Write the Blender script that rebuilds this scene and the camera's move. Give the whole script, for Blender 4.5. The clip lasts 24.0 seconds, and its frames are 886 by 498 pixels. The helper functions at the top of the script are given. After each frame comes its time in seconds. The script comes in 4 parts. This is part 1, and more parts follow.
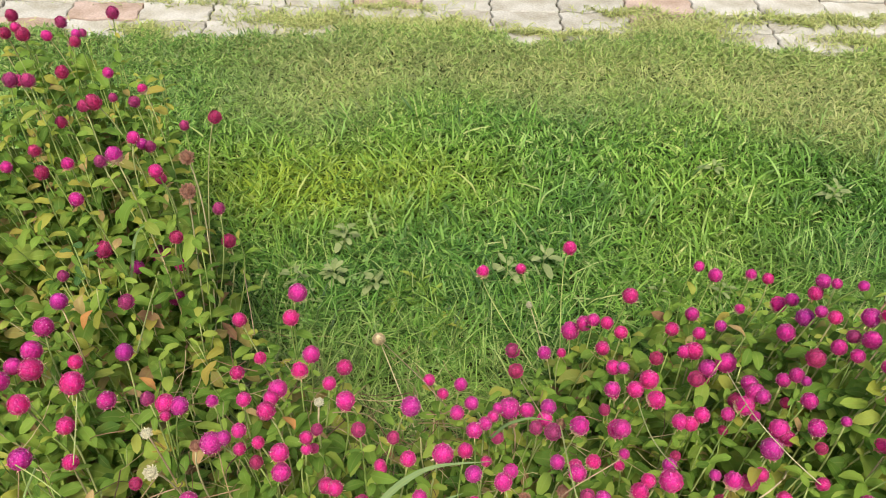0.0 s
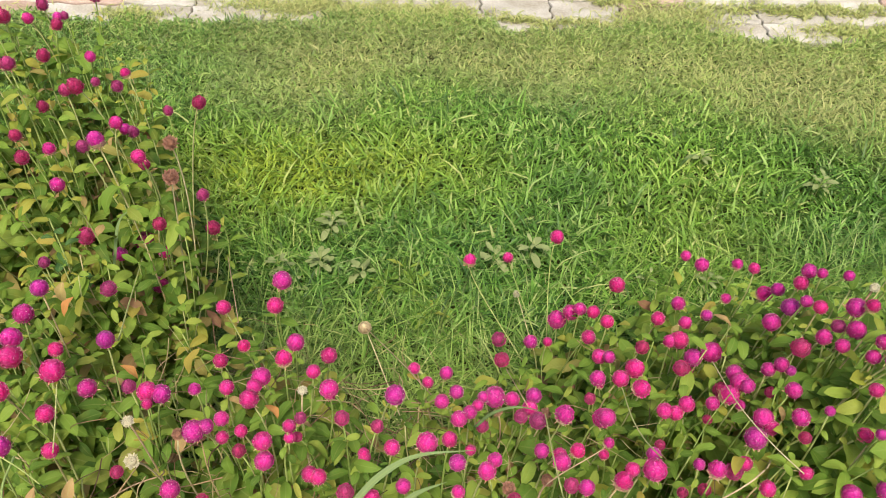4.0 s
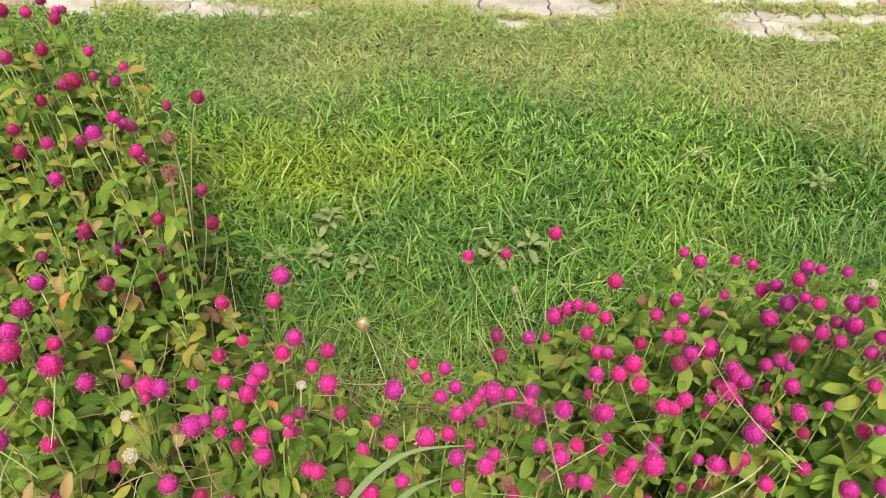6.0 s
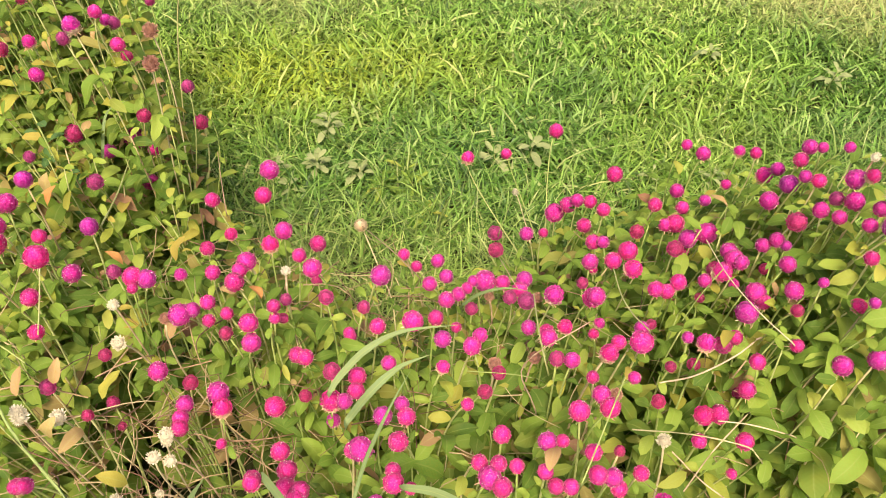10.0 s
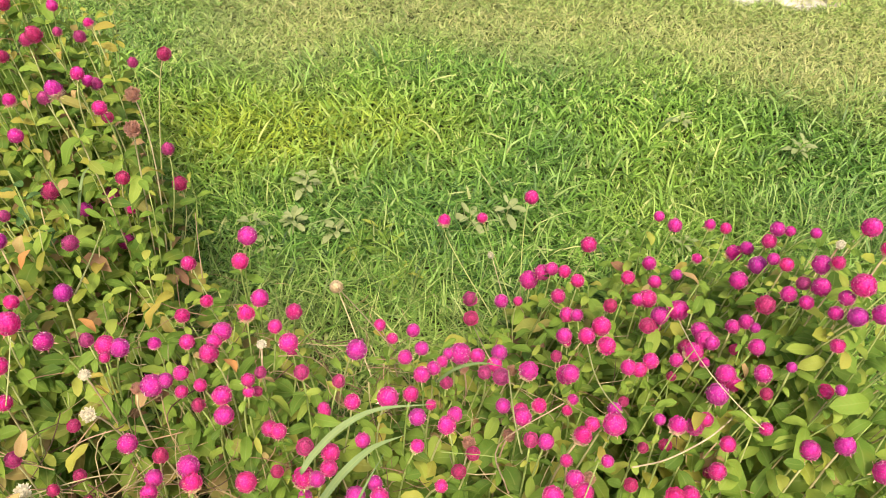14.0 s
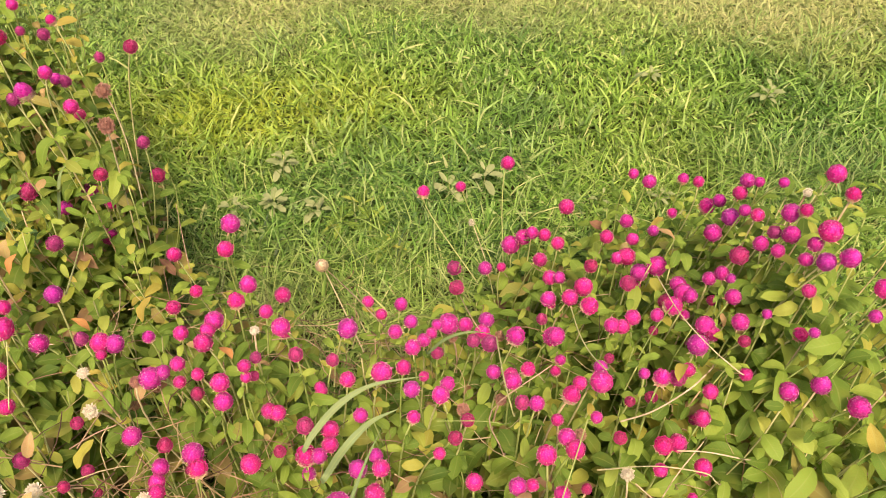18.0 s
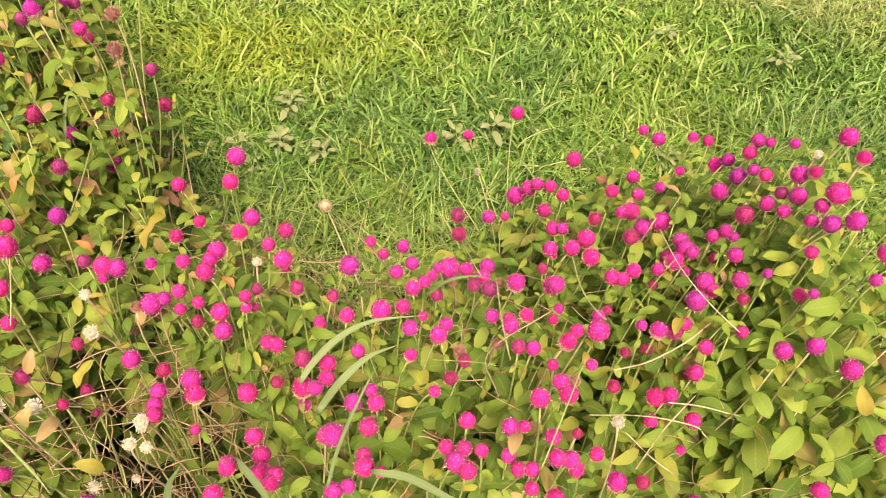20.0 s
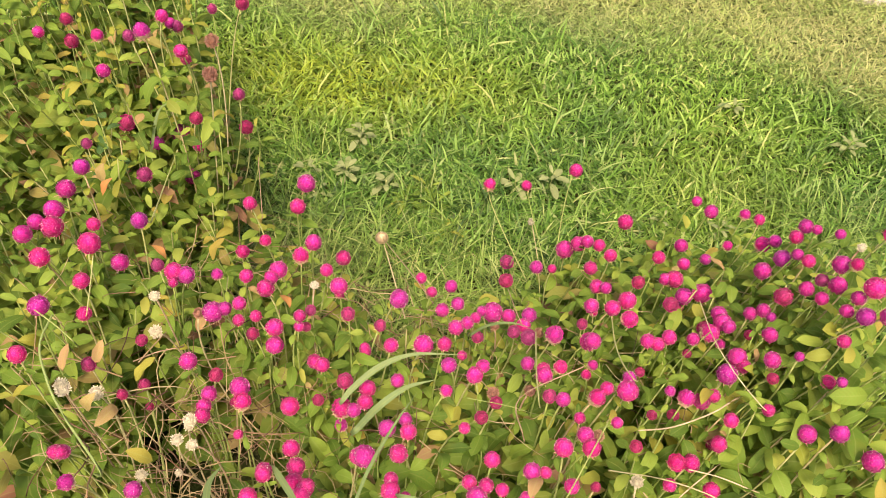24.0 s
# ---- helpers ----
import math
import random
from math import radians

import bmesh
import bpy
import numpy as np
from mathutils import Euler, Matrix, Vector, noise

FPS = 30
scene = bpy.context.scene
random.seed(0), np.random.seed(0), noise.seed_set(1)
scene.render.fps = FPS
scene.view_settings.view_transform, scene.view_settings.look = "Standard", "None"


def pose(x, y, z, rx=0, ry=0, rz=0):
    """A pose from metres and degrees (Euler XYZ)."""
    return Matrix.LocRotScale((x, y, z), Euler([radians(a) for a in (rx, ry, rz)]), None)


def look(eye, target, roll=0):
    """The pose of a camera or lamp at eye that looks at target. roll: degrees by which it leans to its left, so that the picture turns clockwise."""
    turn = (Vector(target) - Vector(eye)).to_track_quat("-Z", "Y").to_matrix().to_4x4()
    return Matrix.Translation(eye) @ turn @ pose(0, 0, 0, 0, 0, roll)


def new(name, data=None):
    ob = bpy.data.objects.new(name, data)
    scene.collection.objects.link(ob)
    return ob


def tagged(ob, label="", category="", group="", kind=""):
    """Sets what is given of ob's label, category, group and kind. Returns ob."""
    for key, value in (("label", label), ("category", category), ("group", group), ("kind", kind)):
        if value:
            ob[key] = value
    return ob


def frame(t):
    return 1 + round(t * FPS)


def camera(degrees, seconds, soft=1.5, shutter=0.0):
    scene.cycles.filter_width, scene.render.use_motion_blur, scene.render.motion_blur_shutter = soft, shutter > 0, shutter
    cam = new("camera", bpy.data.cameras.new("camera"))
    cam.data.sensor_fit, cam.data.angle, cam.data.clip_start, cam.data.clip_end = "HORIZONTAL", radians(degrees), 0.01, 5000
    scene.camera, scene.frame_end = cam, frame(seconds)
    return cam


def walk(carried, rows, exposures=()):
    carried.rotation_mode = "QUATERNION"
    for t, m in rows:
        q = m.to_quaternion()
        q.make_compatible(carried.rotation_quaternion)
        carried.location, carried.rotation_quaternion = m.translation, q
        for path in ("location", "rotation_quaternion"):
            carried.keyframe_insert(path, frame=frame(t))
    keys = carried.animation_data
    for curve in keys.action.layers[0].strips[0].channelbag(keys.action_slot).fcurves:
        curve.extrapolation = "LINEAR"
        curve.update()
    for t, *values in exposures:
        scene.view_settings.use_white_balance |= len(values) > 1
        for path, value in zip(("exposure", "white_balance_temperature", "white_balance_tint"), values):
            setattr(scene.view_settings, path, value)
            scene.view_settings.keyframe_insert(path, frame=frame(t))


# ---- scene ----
cam = camera(59.4, 24.0, soft=0.95)
PATH = [
    (0, (-0.031, -0.157, 1.25), (-0.001, 1.262, -0.159), 1.8),
    (0.5, (-0.028, -0.161, 1.246), (0.004, 1.247, -0.174), 2.0),
    (1, (-0.023, -0.161, 1.245), (0.008, 1.231, -0.192), 1.9),
    (1.5, (-0.022, -0.152, 1.235), (0.023, 1.225, -0.215), 2.1),
    (2, (-0.026, -0.148, 1.233), (0.019, 1.228, -0.217), 2.5),
    (2.5, (-0.024, -0.15, 1.237), (0.025, 1.235, -0.205), 2.8),
    (4.5, (-0.027, -0.154, 1.244), (0.032, 1.246, -0.184), 2.9),
    (5, (-0.027, -0.155, 1.242), (0.029, 1.243, -0.187), 2.8),
    (5.5, (-0.027, -0.155, 1.243), (0.039, 1.241, -0.188), 3.2),
    (6, (-0.029, -0.155, 1.242), (0.037, 1.24, -0.19), 3.3),
    (6.5, (-0.031, -0.156, 1.24), (0.035, 1.233, -0.197), 3.5),
    (7, (-0.027, -0.156, 1.237), (0.037, 1.222, -0.211), 3.3),
    (7.5, (-0.021, -0.165, 1.219), (0.022, 1.162, -0.276), 2.5),
    (8, (-0.02, -0.173, 1.203), (0.013, 1.11, -0.33), 2.8),
    (8.5, (-0.017, -0.176, 1.198), (0.009, 1.092, -0.348), 2.8),
    (9, (-0.009, -0.177, 1.196), (0.004, 1.08, -0.36), 2.5),
    (9.5, (-0.004, -0.177, 1.196), (0.006, 1.082, -0.358), 1.5),
    (10, (0.006, -0.176, 1.195), (0.031, 1.078, -0.363), 1.2),
    (10.5, (0.018, -0.178, 1.194), (0.054, 1.07, -0.369), 0.5),
    (12.5, (0.038, -0.172, 1.2), (0.123, 1.098, -0.344), -0.3),
    (13, (0.029, -0.163, 1.203), (0.123, 1.126, -0.323), 1.2),
    (13.5, (0.011, -0.156, 1.215), (0.105, 1.16, -0.288), 2.9),
    (14, (0.001, -0.155, 1.224), (0.093, 1.185, -0.259), 4.5),
    (14.5, (-0.001, -0.158, 1.229), (0.099, 1.205, -0.231), 4.4),
    (15, (0.0, -0.159, 1.23), (0.144, 1.18, -0.248), 5.9),
    (15.5, (-0.007, -0.158, 1.231), (0.152, 1.18, -0.247), 6.2),
    (16, (-0.006, -0.158, 1.243), (0.19, 1.152, -0.255), 5.3),
    (16.5, (-0.005, -0.16, 1.258), (0.155, 1.193, -0.207), 2.3),
    (17, (-0.006, -0.16, 1.26), (0.136, 1.19, -0.21), 1.4),
    (17.5, (0.002, -0.159, 1.252), (0.162, 1.095, -0.298), 3.0),
    (18, (0.0, -0.16, 1.246), (0.137, 1.109, -0.294), 2.0),
    (18.5, (0.003, -0.165, 1.236), (0.144, 1.063, -0.336), 2.9),
    (20.5, (-0.005, -0.177, 1.239), (0.119, 0.997, -0.375), 5.8),
    (21, (0.001, -0.189, 1.247), (0.112, 0.981, -0.371), 5.7),
    (21.5, (0.0, -0.191, 1.259), (0.058, 1.018, -0.333), 3.5),
    (22, (-0.004, -0.189, 1.27), (0.061, 1.045, -0.303), 6.6),
    (22.5, (-0.008, -0.189, 1.277), (0.077, 1.071, -0.273), 9.3),
    (23, (-0.001, -0.191, 1.28), (0.052, 1.081, -0.262), 7.8),
    (23.5, (-0.005, -0.195, 1.284), (0.036, 1.074, -0.262), 8.3),
    (24, (-0.007, -0.196, 1.282), (-0.006, 1.054, -0.28), 7.2),
]
EXPOSURES = [
    (0.0, 0.06, 6630, 4), (2.0, 0.11, 6780, 7), (7.0, 0.18, 6800, 8), (8.0, 0.46, 7330, 13), (10.0, 0.66, 7530, 18), (13.0, 0.64, 7330, 16), (14.0, 0.54, 7180, 14), (16.0, 0.39, 7280, 15), (17.0, 0.31, 7280, 18), (18.0, 0.50, 7930, 27), (21.0, 0.70, 7880, 26), (23.0, 0.59, 7780, 24), (24.0, 0.48, 7780, 21),
]
walk(cam, [(t, look(eye, target, roll)) for t, eye, target, roll in PATH], EXPOSURES)

# ---- world and light ----
world = bpy.data.worlds.new("sky")
scene.world = world
world.use_nodes = True
wn, wl = world.node_tree.nodes, world.node_tree.links
sky = wn.new("ShaderNodeTexSky")
sky.sky_type, sky.sun_disc = "NISHITA", False
sky.sun_elevation, sky.sun_rotation = radians(62), radians(183)
sky.air_density, sky.dust_density = 1.0, 6.0
wn["Background"].inputs["Strength"].default_value = 0.15
wl.new(sky.outputs["Color"], wn["Background"].inputs["Color"])
sun = new("sun", bpy.data.lights.new("sun", "SUN"))
sun.data.energy, sun.data.angle, sun.data.color = 2.6, radians(13), (1.0, 0.93, 0.8)
sun.matrix_world = look((-0.25, -4.25, 8.0), (0, 0, 0))

# ---- materials ----


def material(name, rough=0.6, spec=0.4):
    m = bpy.data.materials.new(name)
    m.use_nodes = True
    b = m.node_tree.nodes["Principled BSDF"]
    b.inputs["Roughness"].default_value = rough
    b.inputs["Specular IOR Level"].default_value = spec
    return m, m.node_tree.nodes, m.node_tree.links, b


def ramp(nodes, stops):
    r = nodes.new("ShaderNodeValToRGB")
    while len(r.color_ramp.elements) < len(stops):
        r.color_ramp.elements.new(0.5)
    for e, (p, c) in zip(r.color_ramp.elements, stops):
        e.position, e.color = p, (*c, 1)
    return r


def noise_node(nodes, links, scale, detail=3.0, space="Object"):
    tc = nodes.new("ShaderNodeTexCoord")
    n = nodes.new("ShaderNodeTexNoise")
    n.inputs["Scale"].default_value, n.inputs["Detail"].default_value = scale, detail
    links.new(tc.outputs[space], n.inputs["Vector"])
    return n


def mix_rgb(nodes, links, a, b, fac, mode="MIX"):
    m = nodes.new("ShaderNodeMix")
    m.data_type, m.blend_type = "RGBA", mode
    for sock, v in ((m.inputs[6], a), (m.inputs[7], b), (m.inputs[0], fac)):
        if isinstance(v, (int, float)):
            sock.default_value = v
        elif isinstance(v, tuple):
            sock.default_value = (*v, 1)
        else:
            links.new(v, sock)
    return m.outputs[2]


def add_bump(nodes, links, b, height, strength, distance):
    n = nodes.new("ShaderNodeBump")
    n.inputs["Strength"].default_value, n.inputs["Distance"].default_value = strength, distance
    links.new(height, n.inputs["Height"])
    links.new(n.outputs["Normal"], b.inputs["Normal"])


def thin_leaf(m, nodes, links, b, color, share):
    """Lets part of the light pass through a thin blade or leaf."""
    t = nodes.new("ShaderNodeBsdfTranslucent")
    links.new(color, t.inputs["Color"])
    x = nodes.new("ShaderNodeMixShader")
    x.inputs["Fac"].default_value = share
    links.new(b.outputs[0], x.inputs[1])
    links.new(t.outputs[0], x.inputs[2])
    links.new(x.outputs[0], nodes["Material Output"].inputs["Surface"])


def leaf_material(name, stops, joined=False, vein=0.3, spots=0.3, share=0.38):
    """Leaf with a paler midrib, side veins, blotches and a colour of its own on each leaf."""
    m, n, l, b = material(name, 0.62, 0.22)
    if joined:
        rnd = n.new("ShaderNodeNewGeometry").outputs["Random Per Island"]
    else:
        rnd = n.new("ShaderNodeObjectInfo").outputs["Random"]
    base = ramp(n, stops)
    l.new(rnd, base.inputs["Fac"])
    uv = n.new("ShaderNodeUVMap")
    uv.uv_map = "leaf"
    sep = n.new("ShaderNodeSeparateXYZ")
    l.new(uv.outputs["UV"], sep.inputs[0])
    rib = n.new("ShaderNodeMath")
    rib.operation = "ABSOLUTE"
    l.new(sep.outputs["X"], rib.inputs[0])
    ribr = ramp(n, [(0.0, (1, 1, 1)), (0.07, (0.3, 0.3, 0.3)), (0.14, (0, 0, 0))])
    l.new(rib.outputs[0], ribr.inputs["Fac"])
    side = n.new("ShaderNodeMath")
    side.operation = "MULTIPLY_ADD"
    l.new(rib.outputs[0], side.inputs[0])
    side.inputs[1].default_value = -0.22
    l.new(sep.outputs["Y"], side.inputs[2])
    wave = n.new("ShaderNodeMath")
    wave.operation = "SINE"
    mul = n.new("ShaderNodeMath")
    mul.operation = "MULTIPLY"
    mul.inputs[1].default_value = 62.0
    l.new(side.outputs[0], mul.inputs[0])
    l.new(mul.outputs[0], wave.inputs[0])
    big = noise_node(n, l, 45, 4)
    br = ramp(n, [(0.45, (0, 0, 0)), (0.75, (1, 1, 1))])
    l.new(big.outputs["Fac"], br.inputs["Fac"])
    fac = n.new("ShaderNodeMath")
    fac.operation = "MULTIPLY"
    fac.inputs[1].default_value = spots
    l.new(br.outputs[0], fac.inputs[0])
    c = mix_rgb(n, l, base.outputs[0], (0.34, 0.27, 0.04), fac.outputs[0])
    ribf = n.new("ShaderNodeMath")
    ribf.operation = "MULTIPLY"
    ribf.inputs[1].default_value = vein
    l.new(ribr.outputs[0], ribf.inputs[0])
    c = mix_rgb(n, l, c, (0.42, 0.48, 0.16), ribf.outputs[0])
    l.new(c, b.inputs["Base Color"])
    add_bump(n, l, b, wave.outputs[0], 0.12, 0.0005)
    thin_leaf(m, n, l, b, c, share)
    return m


LEAF = leaf_material("leaf_green", [(0.0, (0.08, 0.175, 0.025)), (0.3, (0.145, 0.275, 0.04)), (0.65, (0.23, 0.375, 0.058)), (0.9, (0.33, 0.45, 0.08)), (1.0, (0.42, 0.43, 0.085))], vein=0.22)
LEAF_LOW = leaf_material("leaf_under", [(0.0, (0.08, 0.165, 0.026)), (0.4, (0.15, 0.265, 0.04)), (0.84, (0.26, 0.35, 0.06)), (0.93, (0.36, 0.28, 0.1)), (0.98, (0.36, 0.21, 0.12)), (1.0, (0.36, 0.17, 0.11))], joined=True)
LEAF_YELLOW = leaf_material("leaf_yellow", [(0.0, (0.32, 0.4, 0.06)), (0.6, (0.42, 0.42, 0.075)), (1.0, (0.48, 0.37, 0.09))], spots=0.5)
LEAF_TAN = leaf_material("leaf_tan", [(0.0, (0.46, 0.31, 0.15)), (0.6, (0.4, 0.25, 0.13)), (1.0, (0.42, 0.35, 0.14))], spots=0.8, share=0.2)
LEAF_ORANGE = leaf_material("leaf_orange", [(0.0, (0.56, 0.2, 0.07)), (1.0, (0.6, 0.28, 0.1))], spots=0.5, share=0.3)
LEAF_DUSTY = leaf_material("leaf_dusty", [(0.0, (0.27, 0.34, 0.14)), (1.0, (0.35, 0.41, 0.19))], spots=0.2, share=0.3)
LEAF_DARK = leaf_material("leaf_dark", [(0.0, (0.07, 0.17, 0.05)), (1.0, (0.11, 0.23, 0.07))], spots=0.05)


def bract_material(name, low, high, tip):
    """Papery bracts of a flower head, paler towards their tips."""
    m, n, l, b = material(name, 0.48, 0.3)
    g = n.new("ShaderNodeNewGeometry").outputs["Random Per Island"]
    o = n.new("ShaderNodeObjectInfo").outputs["Random"]
    mid = tuple((p + q) / 2 for p, q in zip(low, high))
    r = ramp(n, [(0.0, tuple(0.82 * p for p in low)), (0.3, low), (0.6, mid), (1.0, tuple(0.85 * p for p in high))])
    l.new(o, r.inputs["Fac"])
    r2 = ramp(n, [(0.0, (0.85, 0.85, 0.85)), (1.0, (1.2, 1.2, 1.2))])
    l.new(g, r2.inputs["Fac"])
    c = mix_rgb(n, l, r.outputs[0], r2.outputs[0], 1.0, "MULTIPLY")
    uv = n.new("ShaderNodeUVMap")
    uv.uv_map = "leaf"
    sep = n.new("ShaderNodeSeparateXYZ")
    l.new(uv.outputs["UV"], sep.inputs[0])
    tr = ramp(n, [(0.6, (0, 0, 0)), (1.0, (1, 1, 1))])
    l.new(sep.outputs["Y"], tr.inputs["Fac"])
    f = n.new("ShaderNodeMath")
    f.operation = "MULTIPLY"
    f.inputs[1].default_value = 0.4
    l.new(tr.outputs[0], f.inputs[0])
    c = mix_rgb(n, l, c, tip, f.outputs[0])
    l.new(c, b.inputs["Base Color"])
    b.inputs["Sheen Weight"].default_value = 0.15
    thin_leaf(m, n, l, b, c, 0.3)
    return m


MAGENTA = bract_material("bract_magenta", (0.82, 0.026, 0.32), (0.77, 0.04, 0.47), (0.92, 0.38, 0.7))
# purpler heads of the outer bed; includes the lens's colour shading
PURPLE = bract_material("bract_purple", (0.74, 0.026, 0.36), (0.67, 0.035, 0.45), (0.82, 0.36, 0.74))
# spent dusky heads; on the tall plants this tone also paints haze
DUSKY = bract_material("bract_dusky", (0.6, 0.04, 0.2), (0.56, 0.07, 0.29), (0.78, 0.36, 0.46))
STRAW = bract_material("bract_straw", (0.74, 0.6, 0.38), (0.78, 0.66, 0.44), (0.85, 0.78, 0.6))
CREAM = bract_material("bract_cream", (0.7, 0.65, 0.48), (0.76, 0.72, 0.56), (0.86, 0.83, 0.72))
BROWN = bract_material("bract_brown", (0.46, 0.24, 0.17), (0.52, 0.3, 0.2), (0.62, 0.42, 0.28))


def stalk_material(name, stops, rough=0.6):
    m, n, l, b = material(name, rough, 0.3)
    o = n.new("ShaderNodeObjectInfo").outputs["Random"]
    g = n.new("ShaderNodeNewGeometry").outputs["Random Per Island"]
    a = n.new("ShaderNodeMath")
    a.operation = "ADD"
    l.new(o, a.inputs[0])
    l.new(g, a.inputs[1])
    fr = n.new("ShaderNodeMath")
    fr.operation = "FRACT"
    l.new(a.outputs[0], fr.inputs[0])
    r = ramp(n, stops)
    l.new(fr.outputs[0], r.inputs["Fac"])
    nz = noise_node(n, l, 120, 3)
    r2 = ramp(n, [(0.3, (0.75, 0.75, 0.75)), (0.7, (1.15, 1.15, 1.15))])
    l.new(nz.outputs["Fac"], r2.inputs["Fac"])
    l.new(mix_rgb(n, l, r.outputs[0], r2.outputs[0], 1.0, "MULTIPLY"), b.inputs["Base Color"])
    add_bump(n, l, b, nz.outputs["Fac"], 0.3, 0.0005)
    return m


STEM = stalk_material("stem_green", [(0.0, (0.24, 0.34, 0.08)), (0.45, (0.34, 0.42, 0.13)), (0.85, (0.45, 0.47, 0.2)), (1.0, (0.5, 0.38, 0.22))])
STEM_DRY = stalk_material("stem_dry", [(0.0, (0.5, 0.46, 0.24)), (0.4, (0.6, 0.52, 0.32)), (0.75, (0.52, 0.36, 0.24)), (1.0, (0.34, 0.22, 0.13))])
LITTER = stalk_material("stem_withered", [(0.0, (0.3, 0.22, 0.1)), (0.3, (0.5, 0.42, 0.22)), (0.55, (0.38, 0.25, 0.14)), (0.75, (0.2, 0.11, 0.06)), (1.0, (0.12, 0.07, 0.045))])
STALK_GREEN = stalk_material("stalk_green", [(0.0, (0.2, 0.3, 0.09)), (1.0, (0.27, 0.36, 0.12))])
FLORET = stalk_material("floret", [(0.0, (0.92, 0.5, 0.7)), (0.5, (0.92, 0.74, 0.76)), (1.0, (0.93, 0.86, 0.78))])
CALYX = stalk_material("dry_calyx", [(0.0, (0.74, 0.3, 0.28)), (0.4, (0.8, 0.5, 0.34)), (1.0, (0.8, 0.68, 0.42))])

# grass: colour by place (greener, yellower, drier) and by blade
GRASS, gn, gl, gb = material("grass_blade", 0.46, 0.34)
gtc = gn.new("ShaderNodeTexCoord")
gmap = gn.new("ShaderNodeTexNoise")
gmap.inputs["Scale"].default_value, gmap.inputs["Detail"].default_value = 2.3, 3
gl.new(gtc.outputs["Object"], gmap.inputs["Vector"])
gisl = gn.new("ShaderNodeNewGeometry").outputs["Random Per Island"]
gattr = gn.new("ShaderNodeAttribute")
gattr.attribute_name = "patch"
gsep = gn.new("ShaderNodeSeparateColor")
gl.new(gattr.outputs["Color"], gsep.inputs[0])
gcol = ramp(gn, [(0.0, (0.028, 0.085, 0.012)), (0.25, (0.085, 0.215, 0.03)), (0.6, (0.185, 0.385, 0.06)), (0.9, (0.325, 0.52, 0.13)), (1.0, (0.48, 0.53, 0.23))])
gl.new(gisl, gcol.inputs["Fac"])
gnr = ramp(gn, [(0.35, (0.72, 0.8, 0.8)), (0.65, (1.2, 1.12, 1.0))])
gl.new(gmap.outputs["Fac"], gnr.inputs["Fac"])
gc = mix_rgb(gn, gl, gcol.outputs[0], gnr.outputs[0], 1.0, "MULTIPLY")
gc = mix_rgb(gn, gl, gc, (0.4, 0.5, 0.055), gsep.outputs["Red"])
gc = mix_rgb(gn, gl, gc, (0.56, 0.54, 0.24), gsep.outputs["Green"])
gc = mix_rgb(gn, gl, gc, (0.055, 0.17, 0.045), gsep.outputs["Blue"])
gl.new(gc, gb.inputs["Base Color"])
thin_leaf(GRASS, gn, gl, gb, gc, 0.25)

LONG_BLADE = leaf_material("long_blade", [(0.0, (0.2, 0.32, 0.12)), (1.0, (0.27, 0.38, 0.16))], vein=0.5, spots=0.1)

# soil: crumbly brown earth with moss and dry bits
SOIL, sn, sl, sb = material("soil", 0.95, 0.1)
s1 = noise_node(sn, sl, 3.0, 6)
s2 = noise_node(sn, sl, 90.0, 5)
sr = ramp(sn, [(0.3, (0.045, 0.036, 0.02)), (0.45, (0.045, 0.05, 0.018)), (0.7, (0.04, 0.065, 0.018))])
sl.new(s1.outputs["Fac"], sr.inputs["Fac"])
sr2 = ramp(sn, [(0.3, (0.5, 0.5, 0.5)), (0.7, (1.5, 1.45, 1.3))])
sl.new(s2.outputs["Fac"], sr2.inputs["Fac"])
sl.new(mix_rgb(sn, sl, sr.outputs[0], sr2.outputs[0], 1.0, "MULTIPLY"), sb.inputs["Base Color"])
add_bump(sn, sl, sb, s2.outputs["Fac"], 0.8, 0.01)


def paver_material(name, low, high):
    m, n, l, b = material(name, 0.9, 0.2)
    o = n.new("ShaderNodeObjectInfo").outputs["Random"]
    r = ramp(n, [(0.0, low), (1.0, high)])
    l.new(o, r.inputs["Fac"])
    a = noise_node(n, l, 160, 4)
    d = noise_node(n, l, 9, 5)
    ra = ramp(n, [(0.3, (0.8, 0.8, 0.8)), (0.7, (1.12, 1.12, 1.12))])
    rd = ramp(n, [(0.35, (0.72, 0.68, 0.6)), (0.6, (1.05, 1.05, 1.05))])
    l.new(a.outputs["Fac"], ra.inputs["Fac"])
    l.new(d.outputs["Fac"], rd.inputs["Fac"])
    c = mix_rgb(n, l, r.outputs[0], ra.outputs[0], 1.0, "MULTIPLY")
    l.new(mix_rgb(n, l, c, rd.outputs[0], 1.0, "MULTIPLY"), b.inputs["Base Color"])
    add_bump(n, l, b, a.outputs["Fac"], 0.5, 0.002)
    return m


PAVER_GREY = paver_material("paver_pale", (0.49, 0.47, 0.43), (0.59, 0.565, 0.52))
PAVER_RED = paver_material("paver_rose", (0.5, 0.37, 0.32), (0.55, 0.43, 0.38))

# ---- mesh helpers ----
rng = np.random.default_rng(7)


def rnd(a, b):
    return float(rng.uniform(a, b))


